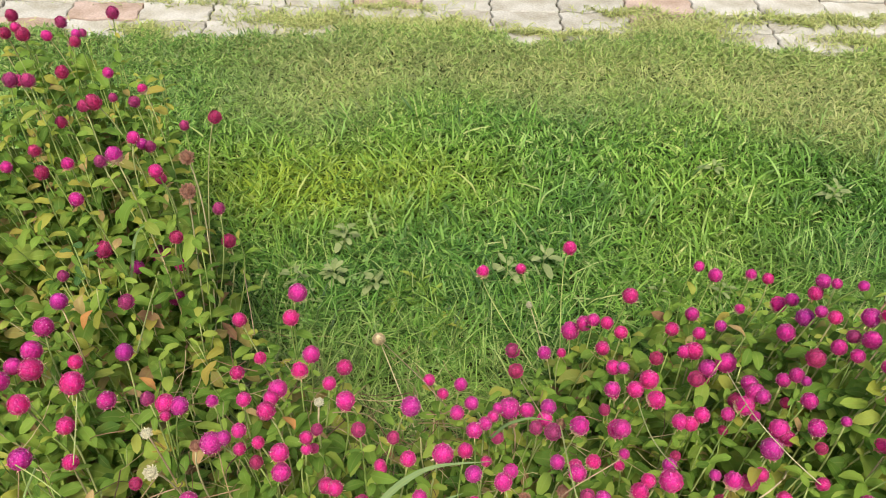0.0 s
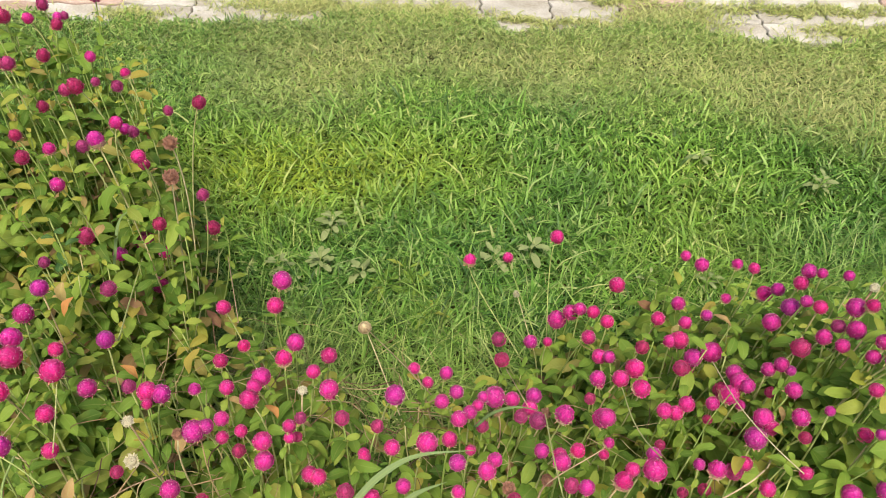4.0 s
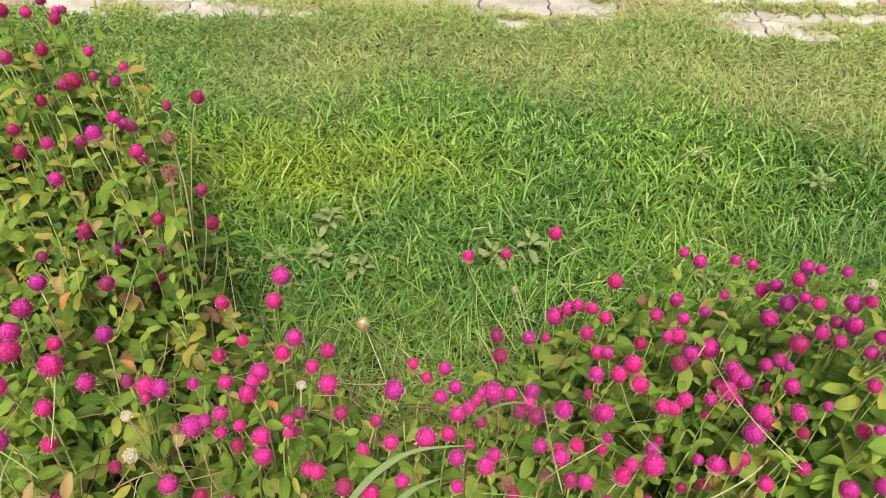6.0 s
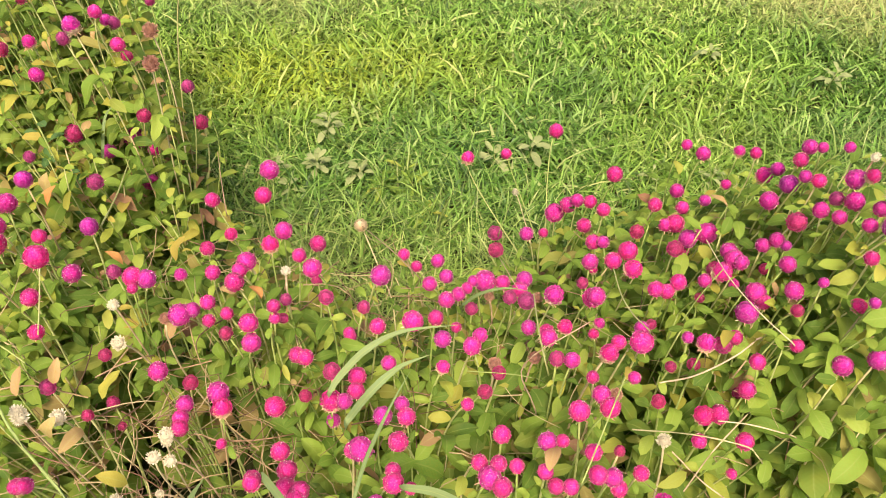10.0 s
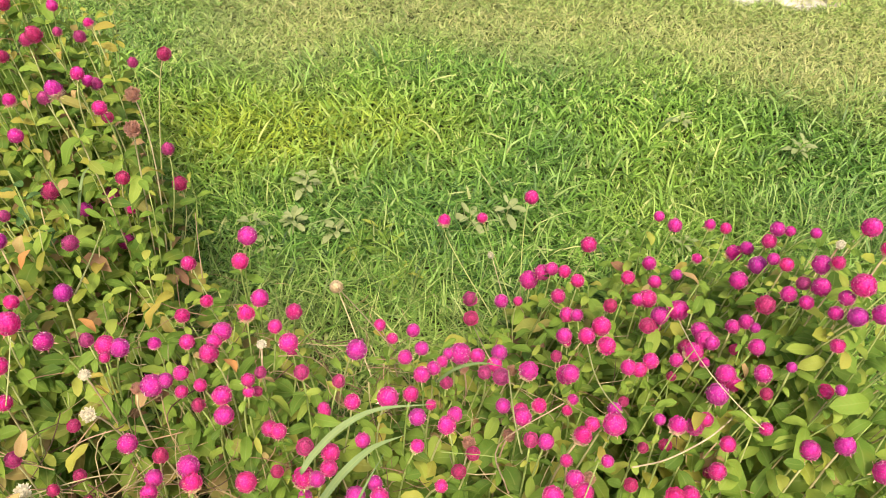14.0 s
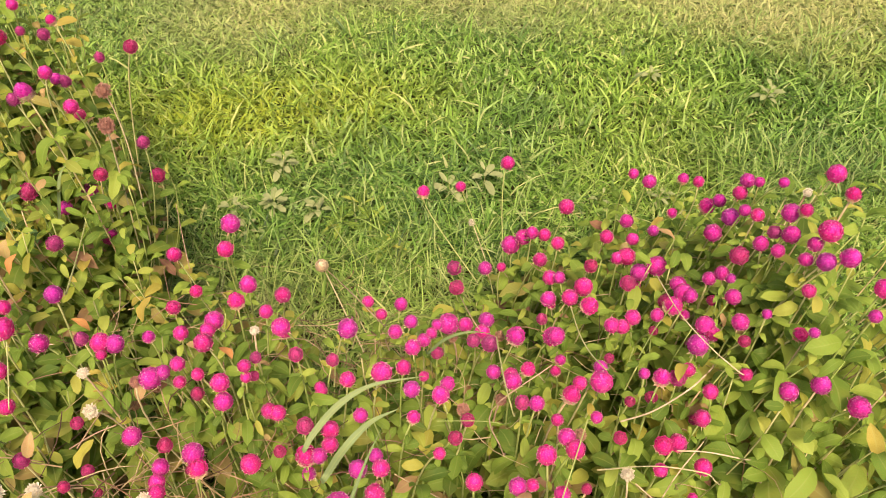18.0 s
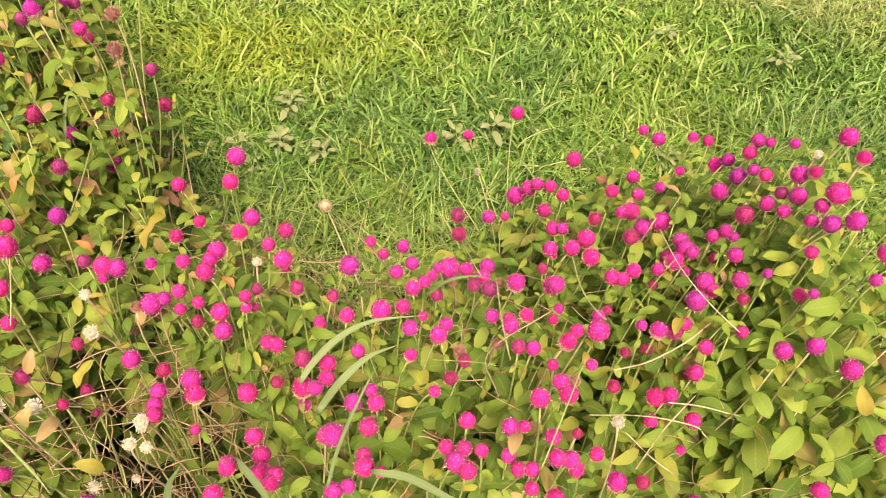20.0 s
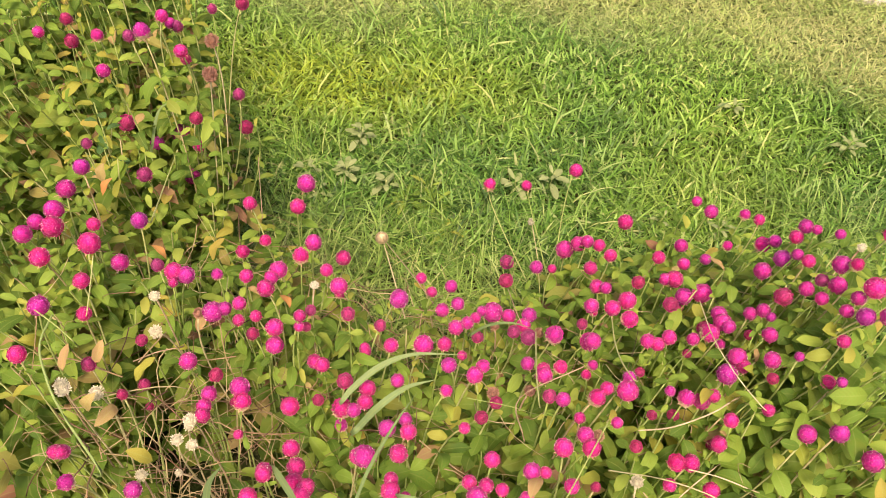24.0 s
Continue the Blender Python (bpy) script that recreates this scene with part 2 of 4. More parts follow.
def mesh_of(name, verts, faces, mats, uvs=None, slots=None, smooth=False):
    me = bpy.data.meshes.new(name)
    me.from_pydata([tuple(map(float, v)) for v in verts], [], faces)
    for m in mats:
        me.materials.append(m)
    if slots is not None:
        me.polygons.foreach_set("material_index", slots)
    if uvs is not None:
        lay = me.uv_layers.new(name="leaf")
        idx = np.zeros(len(me.loops), dtype=np.int32)
        me.loops.foreach_get("vertex_index", idx)
        lay.data.foreach_set("uv", np.asarray(uvs, dtype=np.float32)[idx].ravel())
    if smooth:
        me.polygons.foreach_set("use_smooth", [True] * len(me.polygons))
    me.update()
    return me


def part_of(name, me, parent, m, label="", kind=""):
    """Links a mesh as one part under a thing; m is its pose in the thing's own space."""
    ob = new(name, me)
    ob.parent = parent
    ob.matrix_basis = m
    return tagged(ob, label, kind=kind)


def thing(name, at, label, category, group="", kind=""):
    ob = new(name)
    ob.empty_display_size = 0.02
    ob.location = at
    return tagged(ob, label, category, group, kind)


def along(p, direction, normal, scale):
    """Pose with local y along direction, local z near normal."""
    y = Vector(direction).normalized()
    x = y.cross(Vector(normal))
    if x.length < 1e-4:
        x = y.cross(Vector((1, 0, 0)))
    x.normalize()
    z = x.cross(y)
    m = Matrix((x, y, z)).transposed().to_4x4()
    return Matrix.Translation(p) @ m @ Matrix.Diagonal((*scale, 1))


def leaf_data(width, droop, fold, wave, seed, rows=7):
    """Ovate leaf of length 1 from the origin along y, folded at the midrib."""
    r = random.Random(seed)
    verts, uvs, faces = [], [], []
    ph = r.uniform(0, 6)
    for i in range(rows + 1):
        t = i / rows
        w = width * 1.97 * (t ** 0.75) * ((1 - t) ** 0.55) * (1.0 + 0.05 * math.sin(14 * t + ph)) + 0.014 * (1 - t)
        y = t * (1 - 0.12 * droop * t)
        z = 0.16 * math.sin(t * 1.6) - droop * t * t * 0.55
        bend = 0.06 * math.sin(2.5 * t + ph)
        for k in (-1, -0.5, 0, 0.5, 1):
            lift = fold * abs(k) * w + wave * w * math.sin(9 * t + ph + 2 * k) * abs(k)
            verts.append((k * w + bend, y, z + lift))
            uvs.append((k, t))
    for i in range(rows):
        for k in range(4):
            a = i * 5 + k
            faces.append((a, a + 1, a + 6, a + 5))
    return np.array(verts), uvs, faces


LEAF_FORMS = [(rnd(0.23, 0.32), rnd(0.1, 1.2), rnd(0.0, 0.4), rnd(0.05, 0.24), i) for i in range(8)]
LEAF_SHAPES = [leaf_data(*form) for form in LEAF_FORMS]
LOW_SHAPES = [leaf_data(*form, rows=4) for form in LEAF_FORMS]


def leaf_meshes(name, mat):
    return [mesh_of(name, v, f, [mat], u, smooth=True) for v, u, f in LEAF_SHAPES]


LEAVES = {m.name: leaf_meshes(m.name, m) for m in (LEAF, LEAF_YELLOW, LEAF_TAN, LEAF_ORANGE, LEAF_DUSTY, LEAF_DARK)}


def tube(points, r0, r1, sides=5):
    """Verts and faces of a tapered tube along points."""
    pts = [Vector(p) for p in points]
    verts, faces, n = [], [], len(pts)
    for i, p in enumerate(pts):
        d = (pts[min(i + 1, n - 1)] - pts[max(i - 1, 0)]).normalized()
        u = d.orthogonal().normalized()
        v = d.cross(u)
        rad = r0 + (r1 - r0) * i / (n - 1)
        for k in range(sides):
            a = 2 * math.pi * k / sides
            verts.append(p + (u * math.cos(a) + v * math.sin(a)) * rad)
    for i in range(n - 1):
        for k in range(sides):
            a, b = i * sides + k, i * sides + (k + 1) % sides
            faces.append((a, b, b + sides, a + sides))
    faces.append(tuple(range((n - 1) * sides, n * sides)))
    return verts, faces


def curve_points(a, ta, b, tb, n):
    """Points of a smooth arc from a (leaving along ta) to b (arriving along tb)."""
    out = []
    for i in range(n + 1):
        t = i / n
        h = (2 * t ** 3 - 3 * t ** 2 + 1, t ** 3 - 2 * t ** 2 + t, -2 * t ** 3 + 3 * t ** 2, t ** 3 - t ** 2)
        out.append(Vector(a) * h[0] + Vector(ta) * h[1] + Vector(b) * h[2] + Vector(tb) * h[3])
    return out


def smooth_line(points, per=5):
    """Points of a smooth line through the given ones."""
    p = [Vector(q) for q in points]
    out = []
    for i in range(len(p) - 1):
        a, b = p[i], p[i + 1]
        ta = (b - p[i - 1]) / 2 if i else b - a
        tb = (p[i + 2] - a) / 2 if i + 2 < len(p) else b - a
        out += curve_points(a, ta, b, tb, per)[: per + (i == len(p) - 2)]
    return out


# ---- flower heads: papery bracts over a round core ----
def head_data(seed, count, spread, tall, ragged):
    """Bracts of a globe of diameter 1, set in spirals; the stalk end is at the bottom."""
    r = random.Random(seed)
    verts, faces, uvs = [], [], []
    rings, segs = 7, 10
    for i in range(rings + 1):
        a = math.pi * i / rings
        for k in range(segs):
            b = 2 * math.pi * k / segs
            verts.append((0.4 * math.sin(a) * math.cos(b), 0.4 * math.sin(a) * math.sin(b), tall * 0.42 * math.cos(a)))
            uvs.append((0, 0.1))
    for i in range(rings):
        for k in range(segs):
            a, b = i * segs + k, i * segs + (k + 1) % segs
            faces.append((a, a + segs, b + segs, b))
    for i in range(count):
        c = 1 - 1.86 * (i + 0.5) / count
        az = i * 2.39996 + r.uniform(-0.15, 0.15)
        s = math.sqrt(max(0, 1 - c * c))
        n = Vector((s * math.cos(az), s * math.sin(az), c))
        side = Vector((-math.sin(az), math.cos(az), 0))
        up = n.cross(side) * (-1 if n.cross(side).z < 0 else 1)
        if s < 0.2:
            up = Vector((math.cos(az), math.sin(az), 0.0))
        p = Vector((n.x * 0.4, n.y * 0.4, n.z * 0.42 * tall))
        w, ln = 0.07 * r.uniform(0.8, 1.2), 0.12 * r.uniform(0.8, 1.4)
        tip = p + n * (0.11 * spread * r.uniform(0.7, 1.3 + ragged)) + up * ln
        base = p - up * 0.03
        mid = (base + tip) / 2 + n * 0.035
        k = len(verts)
        verts += [base - side * w * 0.6, base + side * w * 0.6, mid + side * w, tip, mid - side * w]
        uvs += [(0, 0), (0, 0), (1, 0.5), (0, 1), (-1, 0.5)]
        faces += [(k, k + 1, k + 2, k + 4), (k + 4, k + 2, k + 3)]
    return verts, faces, uvs


def floret_data(seed, count, zmin, tall):
    """Tiny pale star florets that peep out between the bracts."""
    r = random.Random(seed)
    verts, faces = [], []
    for i in range(count):
        c = zmin + (0.98 - zmin) * r.random() ** 0.7
        az = r.uniform(0, 6.283)
        s = math.sqrt(1 - c * c)
        n = Vector((s * math.cos(az), s * math.sin(az), c))
        u = n.orthogonal().normalized()
        v = n.cross(u)
        q = r.uniform(0, 6.28)
        e = u * math.cos(q) + v * math.sin(q)
        g = n.cross(e)
        p = Vector((n.x * 0.455, n.y * 0.455, n.z * 0.47 * tall))
        o = r.uniform(0.008, 0.03)
        w = r.uniform(0.011, 0.023)
        k = len(verts)
        verts += [p - e * w * 0.5, p + e * w * 0.5, p + n * o + e * w, p + n * (o + 0.02) + g * w, p + n * o - e * w]
        faces += [(k, k + 1, k + 2, k + 4), (k + 4, k + 2, k + 3)]
    return verts, faces


def calyx_data(seed, count, tall):
    """Dry pointed bracts that splay out round the foot of a head."""
    r = random.Random(seed)
    verts, faces = [], []
    for i in range(count):
        az = 6.283 * i / count + r.uniform(-0.2, 0.2)
        out = Vector((math.cos(az), math.sin(az), 0))
        side = Vector((-math.sin(az), math.cos(az), 0))
        z = -tall * r.uniform(0.24, 0.42)
        p = out * r.uniform(0.2, 0.36) + Vector((0, 0, z))
        tip = p + out * r.uniform(0.16, 0.3) + Vector((0, 0, r.uniform(-0.1, 0.14)))
        w = r.uniform(0.025, 0.05)
        k = len(verts)
        verts += [p - side * w, p + side * w, tip, (p + tip) / 2 + Vector((0, 0, -0.03))]
        faces += [(k, k + 1, k + 3), (k, k + 3, k + 2), (k + 3, k + 1, k + 2)]
    return verts, faces


HEADS, CALYXES = {}, {}
# kind: bracts, how far they stand off, height, raggedness, florets, dry bracts at the foot
for kind, mat, spread, tall, ragged, dots, skirt in (("m", MAGENTA, 0.42, 0.96, 0.5, 50, 14), ("p", PURPLE, 0.42, 0.96, 0.5, 50, 10), ("r", DUSKY, 0.8, 1.0, 0.6, 0, 16), ("w", CREAM, 1.5, 0.9, 0.8, 0, 0), ("c", STRAW, 0.9, 0.85, 0.2, 0, 0), ("b", BROWN, 1.6, 0.9, 0.9, 0, 20), ("d", MAGENTA, 0.7, 1.12, 0.7, 30, 24)):
    HEADS[kind], CALYXES[kind] = [], []
    for v in range(5):
        V, F, U = head_data(v * 7 + len(kind), 190 if kind != "w" else 90, spread, tall * (0.92, 1.0, 1.08, 0.96, 1.03)[v], ragged)
        # old heads: the lower bracts have dried to straw
        slots = [1 if kind == "d" and sum(V[i][2] for i in f) / len(f) < -0.14 else 0 for f in F]
        mats = [mat, STRAW, FLORET]
        W, G = floret_data(v + 50, dots, -0.3, tall)
        k = len(V)
        V, U = V + W, U + [(0, 0.2)] * len(W)
        F = F + [tuple(i + k for i in f) for f in G]
        slots += [2] * len(G)
        # hair-thin points of the bracts
        r = random.Random(v + 300)
        for i in range(48 if dots else 0):
            c = r.uniform(-0.75, 0.55)
            az = r.uniform(0, 6.283)
            q = math.sqrt(1 - c * c)
            n = Vector((q * math.cos(az), q * math.sin(az), c))
            e = n.cross(Vector((0, 0, 1))).normalized() * 0.01
            p = Vector((n.x * 0.44, n.y * 0.44, n.z * 0.45 * tall))
            k = len(V)
            V = V + [p - e, p + e, p + n * r.uniform(0.09, 0.17) + Vector((0, 0, r.uniform(0.0, 0.07)))]
            U = U + [(0, 0.6), (0, 0.6), (0, 1)]
            F = F + [(k, k + 1, k + 2)]
            slots += [0]
        HEADS[kind].append(mesh_of("flower_head", V, F, mats, U, slots, smooth=True))
        if skirt:
            W, G = calyx_data(v + 90, skirt if v < 3 else skirt * 2 // 3, tall)
            CALYXES[kind].append(mesh_of("calyx", W, G, [CALYX]))

# ---- ground ----
gv = [(-900, -900, 0), (900, -900, 0), (900, 900, 0), (-900, 900, 0)]
gf = [(0, 1, 2, 3)]
ground = tagged(new("ground", mesh_of("ground", gv, gf, [SOIL])), "bare brown soil under lawn and flower bed", "ground", kind="structure")

# ---- lawn ----


def lawn_edge(x):
    """Where the lawn's fringe meets the paving."""
    return 2.008 - 0.03 * math.exp(-((x - 0.33) / 0.2) ** 2) - 0.03 * math.exp(-((x - 1.15) / 0.16) ** 2) - 0.035 * math.exp(-((x + 0.85) / 0.25) ** 2) + 0.02 * math.sin(3.1 * x + 0.7) + 0.02 * math.sin(8.3 * x + 2.0) + 0.015 * math.sin(19 * x) + 0.012 * math.sin(41 * x + 1) + 0.05 * math.exp(-((x + 0.2) / 0.3) ** 2) + 0.05 * math.exp(-((x - 0.74) / 0.1) ** 2)


def bump2(x, y, cx, cy, rx, ry):
    return np.exp(-(((x - cx) / rx) ** 2 + ((y - cy) / ry) ** 2))


def grass_object(name, x, y, length, width, lean, patch, label, foot=0.0):
    """Blades as bent, tapering strips; one object of stuff."""
    n = len(x)
    az = rng.uniform(0, 2 * np.pi, n)
    d = np.stack([np.cos(az), np.sin(az)], 1)
    sd = np.stack([-d[:, 1], d[:, 0]], 1)
    tw = rng.uniform(-0.6, 0.6, n)
    curl = rng.uniform(-0.4, 0.4, n) * length
    ts = np.array([0.0, 0.4, 0.75, 1.0])
    ws = np.array([0.75, 1.0, 0.7, 0.0])
    V = np.zeros((n, 7, 3))
    k = 0
    rise = np.cos(lean)
    for t, w in zip(ts, ws):
        out = length * t * np.sin(lean) * (0.4 + 0.6 * t)
        up = length * (t * rise + 0.32 * np.sin(lean) * (t - 1.15 * t * t))
        side = curl * t * t
        cx, cy, cz = x + d[:, 0] * out + sd[:, 0] * side, y + d[:, 1] * out + sd[:, 1] * side, np.maximum(up, 0.001) + foot
        if w == 0:
            V[:, k] = np.stack([cx, cy, cz], 1)
            k += 1
        else:
            hw = width * w / 2
            for sgn in (-1, 1):
                V[:, k] = np.stack([cx + sgn * sd[:, 0] * hw, cy + sgn * sd[:, 1] * hw, cz + sgn * tw * hw], 1)
                k += 1
    quad = np.array([[0, 1, 3, 2], [2, 3, 5, 4]])
    base = (np.arange(n) * 7)[:, None, None]
    Q = (quad[None] + base).reshape(-1, 4)
    T = (np.array([[4, 5, 6]])[None] + base).reshape(-1, 3)
    me = bpy.data.meshes.new(name)
    me.vertices.add(n * 7)
    me.vertices.foreach_set("co", V.ravel())
    loops = np.concatenate([Q.ravel(), T.ravel()])
    me.loops.add(len(loops))
    me.loops.foreach_set("vertex_index", loops.astype(np.int32))
    starts = np.concatenate([np.arange(len(Q)) * 4, len(Q) * 4 + np.arange(len(T)) * 3])
    me.polygons.add(len(starts))
    me.polygons.foreach_set("loop_start", starts.astype(np.int32))
    me.update(calc_edges=True)
    at = me.color_attributes.new("patch", "FLOAT_COLOR", "POINT")
    col = np.ones((n, 7, 4))
    col[:, :, :3] = patch[:, None, :]
    at.data.foreach_set("color", col.ravel())
    me.materials.append(GRASS)
    return tagged(new(name, me), label, "grass", kind="stuff")


def patches(x, y):
    """Yellow-green, dry and dark shares of the lawn by place."""
    n = len(x)
    x, y = x / 1.04, y / 1.03
    wob = 0.12 * np.sin(3 * x + 1) + 0.06 * np.sin(9 * x + 5 * y)
    yel = 0.7 * bump2(x, y, -0.38, 1.27, 0.28, 0.15) + 0.3 * bump2(x, y, -0.02, 1.3, 0.22, 0.14) + 0.25 * bump2(x, y, 0.6, 1.15, 0.25, 0.2) + 0.2 * bump2(x, y, 1.2, 1.5, 0.4, 0.2)
    dry = 0.52 * np.clip((y - 1.44 - wob) / 0.24, 0, 1) * np.clip((x + 0.75) / 0.4, 0.15, 1) * np.clip((2.05 - y) / 0.25, 0.35, 1)
    dry = dry + 0.25 * bump2(x, y, 0.15, 0.62, 0.25, 0.1) + 0.45 * bump2(x, y, -0.3, 0.62, 0.13, 0.14)
    dark = 0.15 * bump2(x, y, -0.05, 0.8, 0.3, 0.12) + 0.45 * bump2(x, y, 0.88, 1.08, 0.22, 0.15) + 0.45 * bump2(x, y, 0.0, 1.04, 0.28, 0.1) + 0.35 * bump2(x, y, -0.75, 1.6, 0.35, 0.2) + 0.3 * bump2(x, y, 0.3, 1.2, 0.3, 0.1)
    p = np.stack([yel, dry * 0.9, 0.85 * dark], 1)
    return np.clip(p * rng.uniform(0.3, 1.5, (n, 1)), 0, 0.9)


NB = 150000
gx, gy = rng.uniform(-1.75, 1.9, NB), rng.uniform(0.4, 2.1, NB)
edge = np.array([lawn_edge(v) for v in gx]) + rng.normal(0, 0.018, NB)
keep = (gy < edge) & (rng.random(NB) > 0.72 * bump2(gx, gy, -0.1, 0.72, 0.4, 0.16))
gx, gy = gx[keep], gy[keep]
clump = 0.75 + 0.5 * (0.5 + 0.5 * np.sin(11 * gx + 2 * np.sin(7 * gy)) * np.sin(13 * gy + 3 * np.sin(5 * gx)))
far = np.clip((gy - 1.45) / 0.3, 0, 1)
lift = 0.016 * np.clip((gy - 1.8) / 0.16, 0, 1)
grass_object("lawn_grass", gx, gy, rng.uniform(0.018, 0.042, len(gx)) * clump * (1.2 - 0.45 * far), rng.uniform(0.0028, 0.007, len(gx)) * (1 - 0.25 * far), rng.uniform(0.55, 1.55, len(gx)), patches(gx, gy), "thick green lawn of broad short grass blades", lift)
# short dry turf along the path
NS = 70000
sx, sy = rng.uniform(-1.75, 1.9, NS), rng.uniform(1.45, 2.06, NS)
keep = (sy < np.array([lawn_edge(v) for v in sx]) + 0.01) & (rng.random(NS) < np.clip((sy - 1.45) / 0.15, 0.1, 1))
sx, sy = sx[keep], sy[keep]
grass_object("dry_turf", sx, sy, rng.uniform(0.014, 0.034, len(sx)), rng.uniform(0.0022, 0.0048, len(sx)), rng.uniform(0.8, 1.55, len(sx)), np.clip(patches(sx, sy) + rng.uniform(0, 0.2, (len(sx), 1)) * (0, 1, 0), 0, 0.95), "short half-dry turf along the paved path", 0.004 + 0.016 * np.clip((sy - 1.8) / 0.16, 0, 1))
# taller arching blades in loose tufts
NT = 3600
tcx, tcy = rng.uniform(-1.7, 1.85, 420), rng.uniform(0.75, 1.62, 420)
ti = rng.integers(0, 420, NT)
tx, ty = tcx[ti] + rng.normal(0, 0.022, NT), tcy[ti] + rng.normal(0, 0.022, NT)
grass_object("tall_grass", tx, ty, rng.uniform(0.05, 0.105, NT), rng.uniform(0.003, 0.0058, NT), rng.uniform(0.7, 1.3, NT), patches(tx, ty) * 0.6, "taller arching blades standing out of the lawn")

NO = 82000
ox, oy = rng.uniform(-5.5, 5.5, NO), rng.uniform(-3.5, 2.05, NO)
keep = ((np.abs(ox - 0.07) > 1.78) | (oy < 0.42)) & ((np.abs(ox) > 0.9) | (oy > 0.55) | (oy < -0.15)) & (oy < np.array([lawn_edge(v) for v in ox]))
ox, oy = ox[keep], oy[keep]
grass_object("outer_lawn", ox, oy, rng.uniform(0.04, 0.09, len(ox)), rng.uniform(0.009, 0.018, len(ox)), rng.uniform(0.7, 1.5, len(ox)), patches(ox, oy) * 0.5, "green lawn going on beside the flower bed")
NF = 24000
fx, fy = rng.uniform(-0.75, 1.2, NF), rng.uniform(0.3, 1.1, NF)
keep = rng.random(NF) < 0.1 + 0.95 * bump2(fx, fy, -0.1, 0.74, 0.42, 0.2) + 0.8 * bump2(fx, fy, 0.9, 0.98, 0.3, 0.2)
fx, fy = fx[keep], fy[keep]
grass_object("fine_grass", fx, fy, rng.uniform(0.045, 0.12, len(fx)), rng.uniform(0.0014, 0.0034, len(fx)), rng.uniform(0.6, 1.5, len(fx)), np.clip(patches(fx, fy) * 0.8 + rng.uniform(0, 0.5, (len(fx), 1)) * (0.25, 0.35, 0), 0, 0.9), "thin wispy grass beside the flower bed")

ND = 45000
dx = rng.uniform(-1.75, 1.9, ND)
dy = np.array([lawn_edge(v) for v in dx]) - rng.uniform(0.03, 0.16, ND) + np.abs(rng.normal(0, 0.036, ND)) * (1.0 + 0.6 * np.sin(7.7 * dx) * np.sin(23 * dx))
k = 20000
# mats that have crept further over the blocks: place, reach, number of blades
for cx, cy, rx, ry, count in ((-0.42, 2.1, 0.13, 0.028, 2300), (-0.12, 2.08, 0.14, 0.03, 2400), (0.03, 2.07, 0.06, 0.03, 900), (0.75, 2.09, 0.09, 0.042, 3200), (1.27, 2.17, 0.24, 0.02, 2600), (1.36, 2.04, 0.1, 0.022, 1500),
                              (-0.92, 2.02, 0.05, 0.018, 700), (-0.8, 2.2, 0.14, 0.014, 350), (0.37, 2.05, 0.15, 0.009, 1000), (-0.2, 2.2, 0.1, 0.016, 700), (0.6, 2.2, 0.08, 0.014, 500)):
    j = min(k + count, ND)
    dx[k:j], dy[k:j] = rng.normal(cx, rx, j - k), rng.normal(cy, ry, j - k)
    dy[k:j] += 0.012 * np.sin(31 * dx[k:j]) + 0.008 * np.sin(67 * dx[k:j])
    k = j
dx, dy = dx[:k], dy[:k]
ND = k
dpat = np.clip(np.stack([rng.uniform(0, 0.25, ND), rng.uniform(0.35, 0.95, ND), np.zeros(ND)], 1), 0, 0.95)
grass_object("fringe_grass", dx, dy, rng.uniform(0.012, 0.032, ND), rng.uniform(0.002, 0.0045, ND), rng.uniform(0.7, 1.45, ND), dpat, "dry creeping grass growing over the paving edge", 0.016 * np.clip((dy - 1.88) / 0.08, 0, 1))
NJ = 5200
jx = rng.uniform(-1.75, 1.9, NJ)
jrow = rng.integers(0, 4, NJ)
jy = 2.0875 + 0.1125 * jrow + rng.normal(0, 0.016, NJ)
keep = (np.sin(5.3 * jx + 2.1 * jrow) + np.sin(12.1 * jx + 4 * jrow) > 0.55)
jx, jy = jx[keep], jy[keep]
jpat = np.clip(np.stack([np.zeros(len(jx)), rng.uniform(0.3, 1.0, len(jx)), np.zeros(len(jx))], 1), 0, 0.95)
joint_grass = grass_object("joint_grass", jx, jy, rng.uniform(0.012, 0.032, len(jx)), rng.uniform(0.002, 0.004, len(jx)), rng.uniform(0.8, 1.45, len(jx)), jpat, "dry grass growing in the joints of the paving")
joint_grass.location.z = 0.004

# ---- broad-leaved weeds in the lawn ----


def weed(at, size, leaves, mat, label, rise=0.04, slim=0.9):
    w = thing("weed", (at[0], at[1], 0), label, "weed", "weeds in the lawn")
    top = Vector((rnd(-0.01, 0.01), rnd(-0.01, 0.01), rise))
    V, F = tube(curve_points((0, 0, 0), (0, 0, rise), top, (0.01, 0, rise), 4), 0.0016, 0.001)
    part_of("stem", mesh_of("stem", V, F, [STEM], smooth=True), w, Matrix())
    a0 = rnd(0, 6)
    for i in range(leaves):
        a = a0 + i * 2.4
        el = 0.08 + 0.4 * i / leaves
        d = (math.cos(a) * math.cos(el), math.sin(a) * math.cos(el), math.sin(el))
        s = size * 0.85 * rnd(0.7, 1.2) * (1 - 0.4 * i / leaves)
        part_of("leaf", LEAVES[mat.name][i % 8], w, along(top * (0.5 + 0.5 * i / leaves) + Vector(d) * 0.006, d, (0, 0, 1), (s * slim, s, s * 0.7)))
    return w


